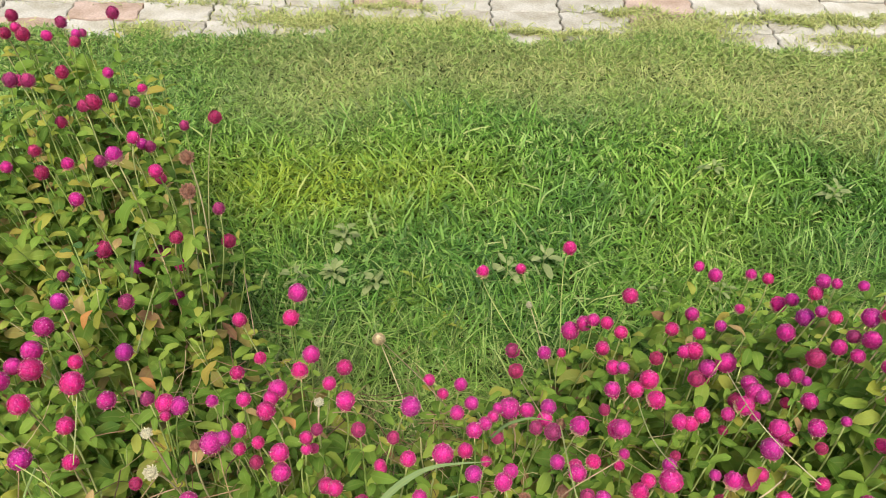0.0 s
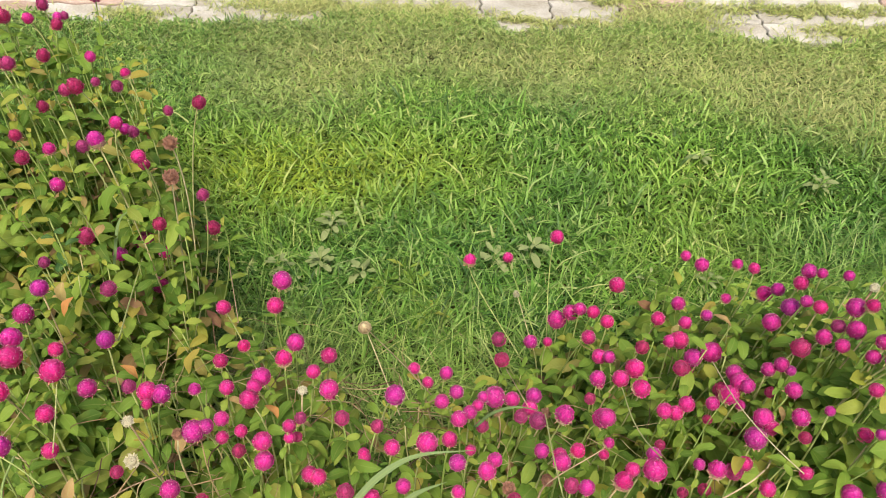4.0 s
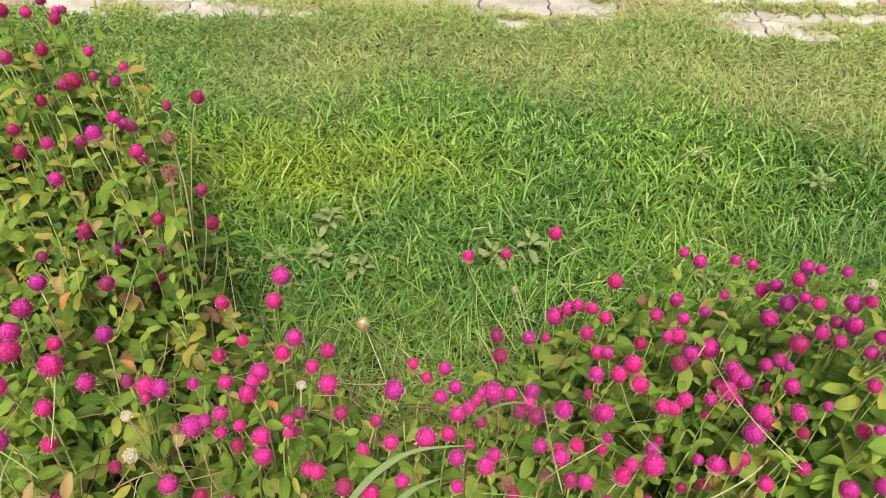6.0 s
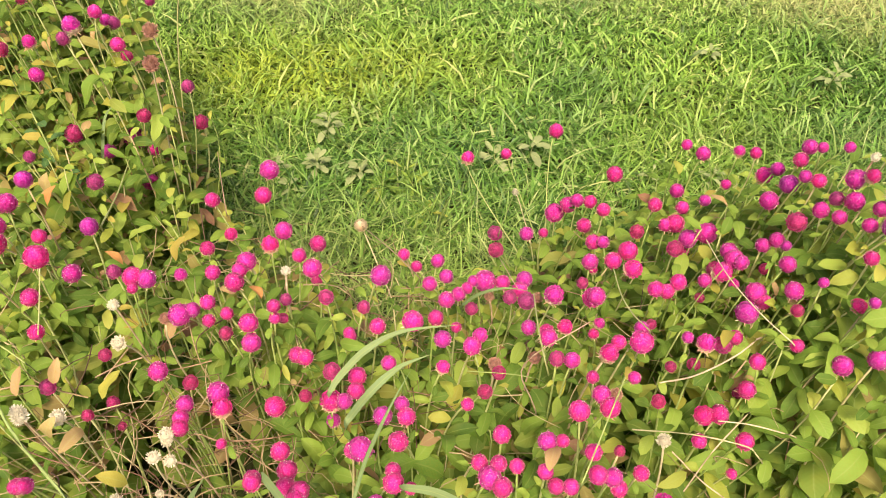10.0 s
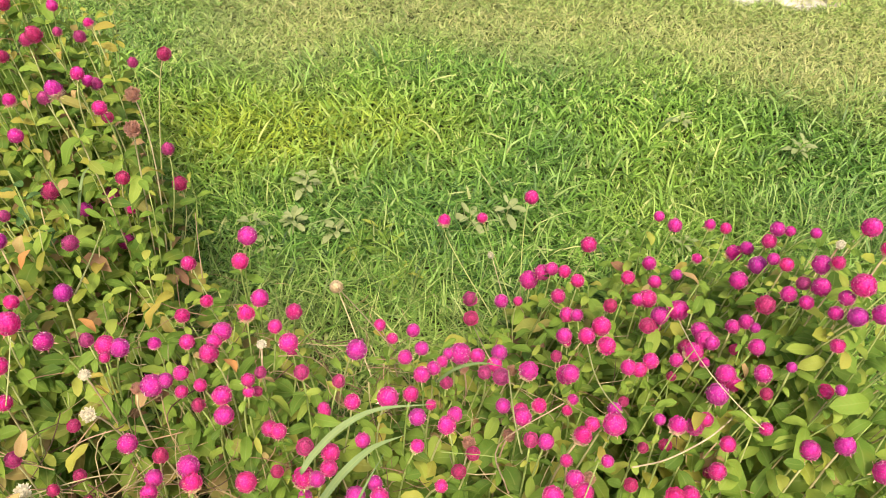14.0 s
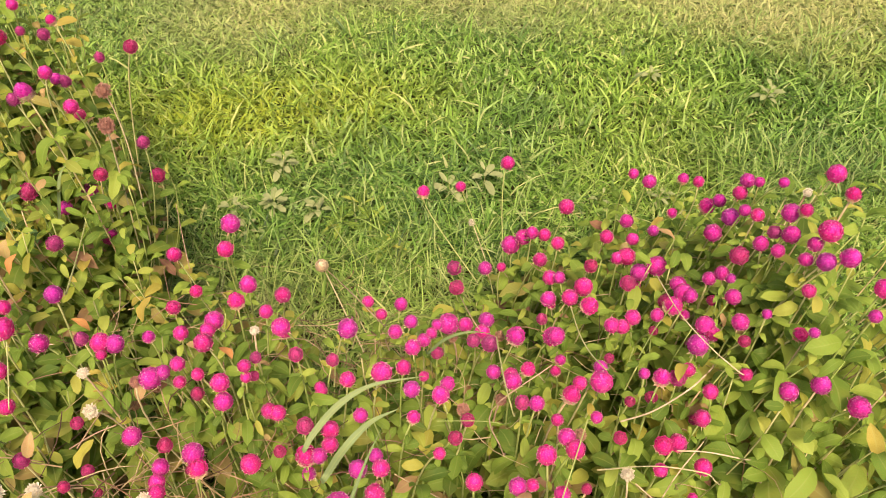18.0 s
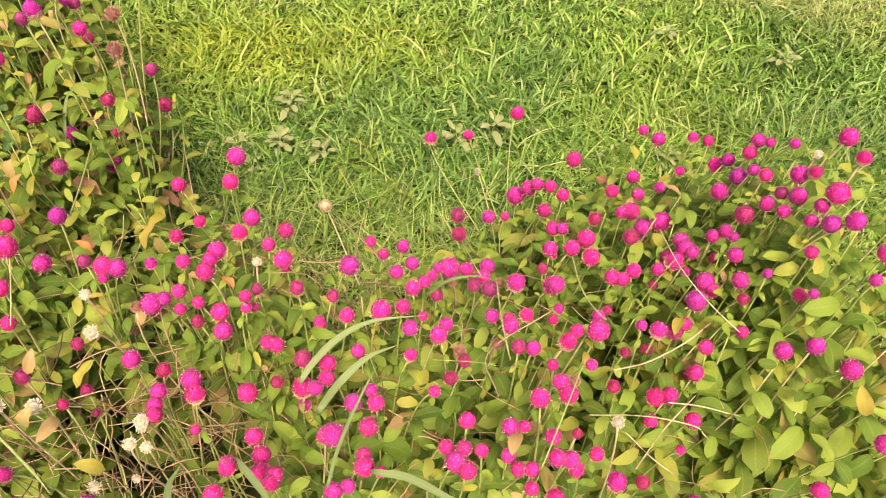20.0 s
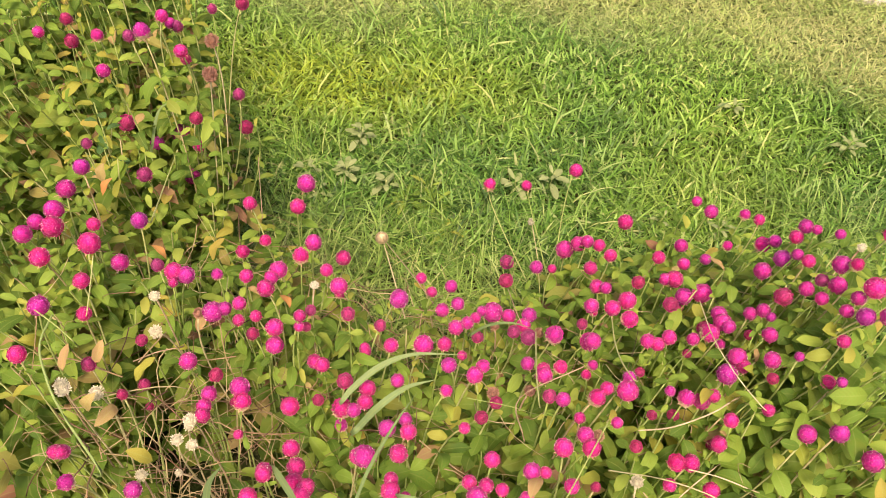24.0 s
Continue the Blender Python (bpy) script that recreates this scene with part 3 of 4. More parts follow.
for at, size, count, mat, rise in (((-0.227, 1.09), 0.046, 12, LEAF_DUSTY, 0.07), ((-0.24, 0.985), 0.046, 13, LEAF_DUSTY, 0.06), ((-0.144, 0.97), 0.045, 7, LEAF_DUSTY, 0.05), ((0.213, 1.03), 0.05, 7, LEAF_DUSTY, 0.06), ((0.14, 1.02), 0.05, 6, LEAF_DUSTY, 0.04),
                                   ((0.938, 1.27), 0.042, 12, LEAF_DUSTY, 0.07), ((0.677, 1.375), 0.042, 6, LEAF_DUSTY, 0.05), ((0.451, 0.943), 0.026, 4, LEAF_DUSTY, 0.06), ((-0.324, 0.985), 0.04, 7, LEAF_DUSTY, 0.05), ((0.05, 0.925), 0.026, 6, LEAF_DARK, 0.03), ((-0.29, 0.925), 0.035, 6, LEAF_DUSTY, 0.04)):
    weed(at, size, count, mat, "grey-green dusty broad-leaved weed in the lawn" if mat is LEAF_DUSTY else "small dark green weed in the lawn", rise)

for at in ((-0.063, 0.971), (-0.1, 0.93), (-0.03, 0.935), (0.0, 0.86)):
    weed(at, 0.06, 11, LEAF, "bright green narrow-leaved weed in the lawn", 0.035, 0.42)
weed((0.586, 0.957), 0.04, 7, LEAF_DUSTY, "grey-green dusty broad-leaved weed in the lawn", 0.04)

weed((-0.564, 0.66), 0.05, 11, LEAF_DARK, "dark green broad-leaved seedling among the flowers", 0.465)

# ---- globe amaranth plants: base and heads in millimetres, head size in tenths, kind of head ----
# kinds: m magenta, r dusky red, d half dried, w white dried, c straw ball, b brown
PLANTS = []
PLANTS.append(((86, 97), [(48, 107, 543, 155, 'm'), (56, 91, 548, 215, 'm'), (64, 102, 552, 158, 'm'), (66, 81, 552, 183, 'm'), (68, 129, 553, 171, 'm'), (79, 97, 559, 136, 'm'), (102, 89, 566, 144, 'm'), (106, 116, 567, 177, 'm'), (110, 77, 564, 142, 'm'), (119, 116, 568, 127, 'm'), (122, 62, 556, 145, 'm')]))
PLANTS.append(((165, 91), [(123, 77, 563, 143, 'm'), (135, 140, 577, 198, 'm'), (144, 56, 546, 167, 'd'), (145, 106, 567, 156, 'm'), (148, 89, 559, 174, 'm'), (162, 45, 532, 148, 'm'), (163, 91, 549, 176, 'm'), (164, 146, 572, 191, 'm'), (169, 85, 539, 158, 'm'), (196, 107, 520, 154, 'm'), (209, 61, 502, 144, 'm'), (219, 88, 494, 194, 'd'), (177, 124, 530, 99, 'r')]))
PLANTS.append(((-104, 100), [(-146, 154, 461, 204, 'm'), (-133, 126, 480, 206, 'm'), (-131, 106, 488, 201, 'm'), (-167, 117, 472, 184, 'm'), (-61, 134, 511, 243, 'm'), (-29, 101, 512, 205, 'm'), (-30, 114, 509, 156, 'm'), (-13, 93, 519, 121, 'm'), (-116, 100, 495, 188, 'm'), (-175, 87, 482, 202, 'm'), (-191, 70, 486, 187, 'm'), (-168, 122, 468, 187, 'm'), (-119, 94, 495, 201, 'm'), (-127, 65, 501, 173, 'm'), (-58, 78, 511, 185, 'm'), (-44, 82, 513, 153, 'm'), (-56, 59, 518, 128, 'm'), (-69, 136, 504, 172, 'm')]))
PLANTS.append(((-346, 110), [(-345, 189, 468, 150, 'r'), (-375, 109, 484, 159, 'm'), (-376, 108, 486, 157, 'm'), (-357, 76, 489, 163, 'd'), (-292, 80, 480, 188, 'm'), (-291, 98, 474, 158, 'w'), (-383, 108, 484, 166, 'm'), (-337, 220, 437, 167, 'r')]))
PLANTS.append(((277, 176), [(284, 189, 472, 197, 'd'), (303, 194, 465, 211, 'm'), (279, 168, 457, 162, 'm'), (331, 173, 445, 200, 'm'), (279, 236, 535, 186, 'd'), (299, 239, 528, 177, 'r'), (259, 238, 543, 123, 'm'), (220, 172, 534, 129, 'r'), (228, 147, 503, 163, 'w'), (254, 97, 466, 142, 'r'), (310, 80, 450, 179, 'm')]))
PLANTS.append(((448, 178), [(409, 212, 533, 211, 'm'), (431, 204, 558, 205, 'm'), (433, 82, 476, 188, 'm'), (485, 110, 527, 205, 'm'), (460, 177, 557, 232, 'm'), (455, 224, 649, 131, 'm'), (463, 241, 669, 206, 'm')]))
PLANTS.append(((-253, 199), [(-291, 249, 454, 220, 'm'), (-257, 241, 443, 160, 'r'), (-226, 231, 440, 245, 'm'), (-219, 213, 438, 206, 'd'), (-259, 217, 440, 193, 'm'), (-260, 200, 441, 179, 'm'), (-258, 188, 442, 189, 'm'), (-212, 171, 441, 117, 'm'), (-269, 179, 446, 175, 'w'), (-273, 150, 455, 158, 'w'), (-256, 147, 453, 147, 'w'), (-273, 179, 430, 142, 'w'), (-267, 122, 431, 100, 'w')]))
PLANTS.append(((7, 212), [(-15, 277, 511, 238, 'm'), (9, 282, 510, 173, 'm'), (16, 245, 527, 183, 'm'), (45, 232, 535, 191, 'm'), (53, 243, 537, 147, 'd'), (-39, 231, 503, 162, 'm'), (16, 213, 526, 134, 'd'), (70, 200, 538, 131, 'r'), (-42, 170, 507, 197, 'm'), (-19, 167, 512, 185, 'm'), (-24, 182, 509, 155, 'm'), (-26, 141, 512, 202, 'm'), (39, 168, 535, 128, 'm'), (30, 263, 521, 117, 'm'), (-82, 268, 502, 133, 'm'), (58, 196, 508, 143, 'r')]))
PLANTS.append(((158, 225), [(105, 264, 520, 164, 'm'), (123, 247, 528, 194, 'm'), (142, 263, 523, 152, 'd'), (126, 212, 545, 142, 'r'), (140, 208, 549, 163, 'm'), (186, 319, 499, 212, 'm'), (207, 222, 560, 239, 'm'), (175, 212, 554, 179, 'd'), (186, 224, 556, 153, 'm'), (195, 185, 556, 127, 'm'), (154, 181, 564, 125, 'm'), (158, 159, 572, 172, 'm'), (123, 258, 522, 160, 'm'), (185, 328, 483, 234, 'm'), (215, 249, 542, 159, 'm'), (176, 169, 553, 120, 'b')]))
PLANTS.append(((-419, 227), [(-427, 308, 507, 194, 'm'), (-409, 267, 502, 177, 'm'), (-403, 179, 485, 191, 'w'), (-370, 183, 476, 193, 'w'), (-406, 182, 488, 176, 'w'), (-459, 265, 510, 233, 'm'), (-460, 205, 502, 200, 'm'), (-397, 223, 465, 208, 'r')]))
PLANTS.append(((-110, 259), [(-161, 288, 522, 154, 'm'), (-162, 285, 504, 132, 'm'), (-162, 213, 442, 229, 'm'), (-120, 316, 551, 212, 'm'), (-105, 291, 534, 153, 'r'), (-51, 331, 519, 233, 'm'), (-52, 272, 509, 178, 'm'), (-81, 266, 498, 143, 'm'), (-101, 240, 470, 180, 'r'), (-72, 226, 485, 199, 'm'), (-72, 208, 487, 184, 'm'), (-83, 197, 485, 172, 'm'), (-98, 203, 474, 221, 'd'), (-129, 220, 453, 132, 'r'), (-142, 265, 462, 185, 'm'), (-132, 261, 464, 184, 'm'), (-149, 319, 542, 119, 'w'), (-70, 308, 491, 137, 'r'), (-154, 311, 501, 126, 'r')]))
PLANTS.append(((365, 263), [(341, 293, 543, 223, 'm'), (329, 273, 536, 244, 'm'), (375, 287, 555, 196, 'm'), (375, 317, 560, 188, 'm'), (417, 272, 628, 148, 'm'), (331, 213, 482, 199, 'm'), (420, 239, 602, 116, 'm'), (371, 235, 533, 147, 'm'), (335, 227, 515, 172, 'm'), (314, 249, 526, 161, 'm'), (393, 279, 580, 112, 'm'), (375, 267, 548, 126, 'r'), (347, 283, 541, 172, 'm')]))
PLANTS.append(((-338, 336), [(-399, 350, 494, 228, 'm'), (-356, 357, 488, 154, 'r'), (-335, 353, 485, 237, 'm'), (-320, 352, 482, 231, 'm'), (-330, 335, 487, 126, 'm'), (-287, 367, 470, 144, 'd'), (-331, 269, 478, 182, 'w'), (-343, 309, 492, 148, 'w'), (-355, 271, 450, 137, 'r')]))
PLANTS.append(((-224, 338), [(-272, 425, 447, 174, 'd'), (-249, 367, 475, 183, 'm'), (-208, 372, 490, 233, 'm'), (-213, 356, 494, 179, 'm'), (-215, 337, 497, 226, 'm'), (-190, 414, 468, 204, 'd'), (-276, 310, 472, 264, 'm'), (-263, 316, 473, 177, 'm'), (-246, 323, 478, 177, 'm'), (-243, 304, 470, 151, 'm'), (-221, 306, 481, 150, 'm'), (-223, 291, 464, 150, 'r'), (-195, 293, 482, 222, 'm'), (-194, 281, 461, 224, 'm'), (-148, 378, 494, 169, 'm'), (-298, 317, 454, 137, 'b')]))
PLANTS.append(((434, 352), [(424, 408, 591, 165, 'm'), (451, 392, 610, 226, 'm'), (456, 379, 628, 145, 'd'), (440, 362, 608, 210, 'm'), (414, 367, 589, 179, 'm'), (420, 344, 604, 156, 'm'), (430, 376, 597, 143, 'r'), (394, 365, 572, 205, 'r'), (376, 355, 554, 171, 'm'), (427, 309, 656, 159, 'm'), (423, 305, 637, 151, 'm'), (459, 395, 640, 116, 'w'), (485, 400, 662, 209, 'm'), (474, 351, 681, 151, 'd'), (434, 308, 677, 237, 'm'), (447, 281, 667, 201, 'm'), (430, 287, 655, 193, 'm'), (364, 355, 545, 167, 'm'), (384, 347, 554, 120, 'm')]))
PLANTS.append(((55, 371), [(-123, 722, 145, 241, 'c'), (-31, 433, 427, 157, 'm'), (-14, 391, 457, 149, 'm'), (12, 460, 380, 188, 'm'), (2, 351, 477, 175, 'm'), (22, 392, 436, 186, 'm'), (21, 321, 488, 195, 'm'), (35, 341, 471, 168, 'm'), (46, 361, 455, 146, 'm'), (55, 386, 435, 151, 'm'), (69, 387, 434, 276, 'm'), (90, 381, 439, 191, 'm'), (117, 387, 438, 206, 'm'), (107, 355, 460, 198, 'm'), (111, 324, 482, 190, 'r'), (93, 333, 476, 154, 'r'), (143, 334, 479, 218, 'd'), (51, 339, 444, 146, 'r')]))
PLANTS.append(((238, 408), [(200, 413, 440, 210, 'm'), (217, 474, 404, 209, 'm'), (224, 402, 456, 219, 'm'), (227, 465, 415, 177, 'm'), (237, 368, 484, 209, 'd'), (245, 419, 454, 250, 'm'), (253, 328, 500, 188, 'm'), (265, 326, 499, 175, 'm'), (270, 472, 428, 176, 'r')]))
PLANTS.append(((315, 393), [(278, 334, 505, 188, 'm'), (293, 401, 481, 188, 'r'), (303, 328, 516, 161, 'm'), (306, 477, 436, 190, 'm'), (315, 424, 472, 233, 'm'), (318, 477, 439, 248, 'm'), (322, 336, 521, 210, 'd'), (338, 429, 477, 261, 'm'), (340, 355, 520, 226, 'm'), (341, 373, 512, 205, 'm'), (344, 346, 526, 180, 'm'), (304, 325, 488, 107, 'r'), (331, 366, 486, 188, 'r')]))
PLANTS.append(((-487, 407), [(-528, 530, 457, 243, 'm'), (-513, 461, 488, 247, 'm'), (-397, 416, 498, 218, 'm'), (-449, 399, 500, 170, 'm'), (-443, 369, 500, 268, 'm'), (-496, 386, 502, 269, 'm'), (-509, 418, 495, 247, 'm'), (-520, 392, 499, 199, 'm'), (-524, 367, 504, 223, 'm'), (-487, 333, 509, 231, 'm')]))
PLANTS.append(((420, 481), [(380, 546, 408, 171, 'm'), (344, 528, 413, 192, 'm'), (448, 488, 565, 186, 'm'), (446, 462, 589, 128, 'm'), (453, 430, 620, 127, 'm'), (438, 477, 555, 186, 'm'), (436, 509, 507, 184, 'm'), (434, 528, 476, 205, 'd'), (418, 446, 546, 223, 'm'), (423, 432, 573, 152, 'm'), (402, 442, 522, 227, 'm')]))
PLANTS.append(((-207, 540), [(-309, 573, 373, 225, 'm'), (-186, 467, 432, 239, 'm'), (-216, 566, 442, 275, 'm'), (-223, 535, 425, 235, 'm'), (-250, 456, 437, 157, 'd'), (-143, 459, 416, 219, 'm')]))
PLANTS.append(((209, 610), [(107, 643, 220, 232, 'r'), (97, 532, 314, 214, 'r'), (152, 606, 263, 230, 'm'), (174, 587, 288, 156, 'm'), (207, 681, 228, 320, 'm'), (224, 668, 263, 275, 'm'), (233, 653, 290, 223, 'm'), (221, 545, 355, 218, 'm'), (244, 619, 324, 206, 'm'), (284, 660, 342, 260, 'm'), (253, 575, 355, 213, 'm'), (316, 553, 391, 206, 'm')]))
PLANTS.append(((430, 661), [(361, 600, 370, 215, 'm'), (413, 736, 333, 182, 'm'), (437, 720, 329, 244, 'm'), (475, 686, 367, 173, 'd'), (468, 628, 420, 178, 'm'), (428, 599, 384, 147, 'd')]))
PLANTS.append(((-450, 686), [(-570, 622, 408, 161, 'r'), (-514, 728, 317, 245, 'm'), (-455, 759, 293, 233, 'm'), (-467, 579, 402, 221, 'r'), (-446, 687, 290, 271, 'm'), (-463, 679, 588, 230, 'd'), (-430, 715, 533, 211, 'm'), (-388, 736, 542, 213, 'b'), (-365, 652, 550, 216, 'b'), (-534, 671, 515, 208, 'm'), (-359, 734, 445, 191, 'r'), (-407, 667, 447, 192, 'r'), (-359, 744, 366, 227, 'r')]))
PLANTS.append(((-637, 828), [(-576, 759, 326, 274, 'm'), (-676, 862, 585, 224, 'm'), (-649, 861, 585, 224, 'm'), (-602, 905, 510, 203, 'r'), (-634, 880, 495, 183, 'r'), (-664, 828, 476, 198, 'm'), (-607, 807, 468, 196, 'd'), (-617, 749, 498, 203, 'm'), (-703, 802, 464, 196, 'm')]))
PLANTS.append(((-492, 849), [(-493, 784, 292, 340, 'm'), (-533, 808, 585, 225, 'm'), (-522, 916, 513, 185, 'r'), (-512, 938, 523, 168, 'd'), (-558, 923, 515, 149, 'r'), (-377, 862, 524, 206, 'm'), (-434, 875, 497, 155, 'r'), (-556, 811, 471, 197, 'm'), (-490, 806, 523, 208, 'm'), (-495, 840, 485, 198, 'm'), (-483, 838, 481, 181, 'm'), (-457, 785, 460, 168, 'r')]))
PLANTS.append(((225, 700), [(143, 884, 166, 224, 'm'), (228, 876, 232, 278, 'm'), (72, 904, 134, 252, 'd'), (167, 867, 79, 166, 'w'), (15, 859, 25, 125, 'w')]))
PLANTS.append(((-650, 1014), [(-672, 1060, 574, 194, 'm'), (-585, 1074, 586, 213, 'm'), (-701, 984, 593, 220, 'm'), (-691, 1035, 562, 192, 'm'), (-641, 1037, 565, 173, 'm'), (-630, 1039, 566, 135, 'm'), (-641, 1024, 558, 191, 'm'), (-650, 966, 535, 207, 'm'), (-575, 968, 534, 188, 'm'), (-718, 950, 527, 206, 'm')]))
PLANTS.append(((-814, 1070), [(-986, 1118, 206, 290, 'm'), (-759, 1072, 578, 204, 'm'), (-763, 1039, 563, 192, 'm'), (-747, 1050, 568, 193, 'm')]))

HEAD_XYZ = np.array([(h[0], h[1], h[2]) for _, hs in PLANTS for h in hs]) / 1000.0


# spent heads low between the open ones in the middle of the bed
for i in range(64):
    heads = PLANTS[int(rng.integers(0, len(PLANTS)))][1]
    x, y, z, size, kind = heads[int(rng.integers(0, len(heads)))]
    if -340 < x < 440 and 150 < y < 480 and z > 380:
        heads.append((int(x + rnd(-22, 22)), int(y + rnd(-22, 22)), int(z - rnd(24, 48)), int(rnd(110, 155)), "rrdrb"[i % 5]))

# heads lean to the open front of the bed, clear of the leaves
OPEN_SIDE = np.array([0.0, -0.3, 1.25]) - HEAD_XYZ
OPEN_SIDE /= np.sqrt((OPEN_SIDE ** 2).sum(1))[:, None]


def canopy(x, y):
    """Height of the leaf canopy at a place, and the distance to the nearest head."""
    d2 = ((HEAD_XYZ[:, :2] - (x, y)) ** 2).sum(1)
    w = 1 / (d2 + 0.0015) ** 1.5
    return float((w * HEAD_XYZ[:, 2]).sum() / w.sum()), float(np.sqrt(d2.min()))


HEAD_LABEL = {"m": "", "p": "purple-magenta flower head", "r": "dusky red flower head", "d": "fading magenta head with straw base", "w": "dried cream-white flower head", "c": "dry straw-coloured flower head", "b": "withered brown flower head"}


def leaf_pair(plant, base, p, d, size, tilt, low, twist):
    """Two opposite leaves at a node of a stem; the flower heads stand clear above them."""
    for k in (0, 1):
        a = twist + k * math.pi + rnd(-0.3, 0.3)
        el = tilt + rnd(-0.45, 0.35)
        way = Vector((math.cos(a) * math.cos(el), math.sin(a) * math.cos(el), math.sin(el)))
        s = size * rnd(0.65, 1.3)
        if size > 0.018:
            off = np.array(Vector(p) + way * s * 0.5) - HEAD_XYZ
            t = (off * OPEN_SIDE).sum(1)
            gap = np.sqrt(np.maximum((off * off).sum(1) - t * t, 0))
            if ((t > 0) & (t < 0.14) & (gap < 0.009 + 0.16 * s)).any():
                continue
        m = along(Vector(p) - base, way, (rnd(-0.4, 0.4), rnd(-0.55, 0.3), 1), (s * rnd(0.75, 1.15), s, s * rnd(0.6, 1.8)))
        if low is not None:
            low.append((m, rng.integers(0, 8)))
            continue
        q = rng.random()
        old = p[1] > 0.5 and p[0] < -0.25 or p[0] < -0.3 and p[1] < 0.35
        mat = LEAF_TAN if q < (0.04 if old else 0.012) else LEAF_YELLOW if q < (0.22 if old and p[1] > 0.5 else 0.12 if old else 0.05) else LEAF
        part_of("leaf", LEAVES[mat.name][int(rng.integers(0, 8))], plant, m, "yellowing leaf" if mat is LEAF_YELLOW else "dry tan leaf" if mat is LEAF_TAN else "")


def stem_part(plant, base, pts, r0, r1, mat=None):
    V, F = tube([p - base for p in pts], r0, r1)
    part_of("stem", mesh_of("stem", V, F, [mat or STEM], smooth=True), plant, Matrix())


def joined_leaves(plant, low):
    """The lower leaves of a plant, too crowded to tell apart."""
    V, F, U = [], [], []
    for m, i in low:
        v, u, f = LOW_SHAPES[i]
        k = len(V)
        V += [m @ Vector(q) for q in v]
        U += u
        F += [tuple(a + k for a in q) for q in f]
    if V:
        part_of("lower_leaves", mesh_of("lower_leaves", V, F, [LEAF_LOW], U, smooth=True), plant, Matrix(), kind="stuff")


def dryness(x, y):
    """The trodden, dried-out spot at the bed's front edge."""
    return float(min(1.0, 1.5 * bump2(np.array(x), np.array(y), -0.29, 0.18, 0.15, 0.15)))


def open_lawn(x, y):
    """How far a place lies in the bay of thin grass that the bed leaves open."""
    x, y = np.array(x), np.array(y)
    return float(min(1.0, 1.4 * bump2(x, y, -0.03, 0.64, 0.23, 0.19) + 1.2 * bump2(x, y, 0.13, 0.9, 0.23, 0.17) + bump2(x, y, 0.48, 1.0, 0.31, 0.17)))


def sparse(x, y):
    """The tall plants by the lawn carry fewer, yellower leaves."""
    return (0.93 if x > tall_edge(y) and y > 0.6 else 0.18) if y > 0.5 and x < -0.2 else 0.0


def front_gap(x, y):
    """The bed's front, where the eye reaches down between the stems."""
    return 0.93 if y < 0.17 and 0.14 < x < 0.34 else 0.7 if y < 0.17 and -0.2 < x < 0.45 else 0.62 if y < 0.17 and x < -0.3 else 0.25 if y < 0.24 and -0.1 < x < 0.4 else 0.0


def tall_edge(y):
    """Where the leaves of the tall plants end and the lawn begins."""
    return -0.31 - 0.36 * max(y - 0.55, 0) ** 0.9


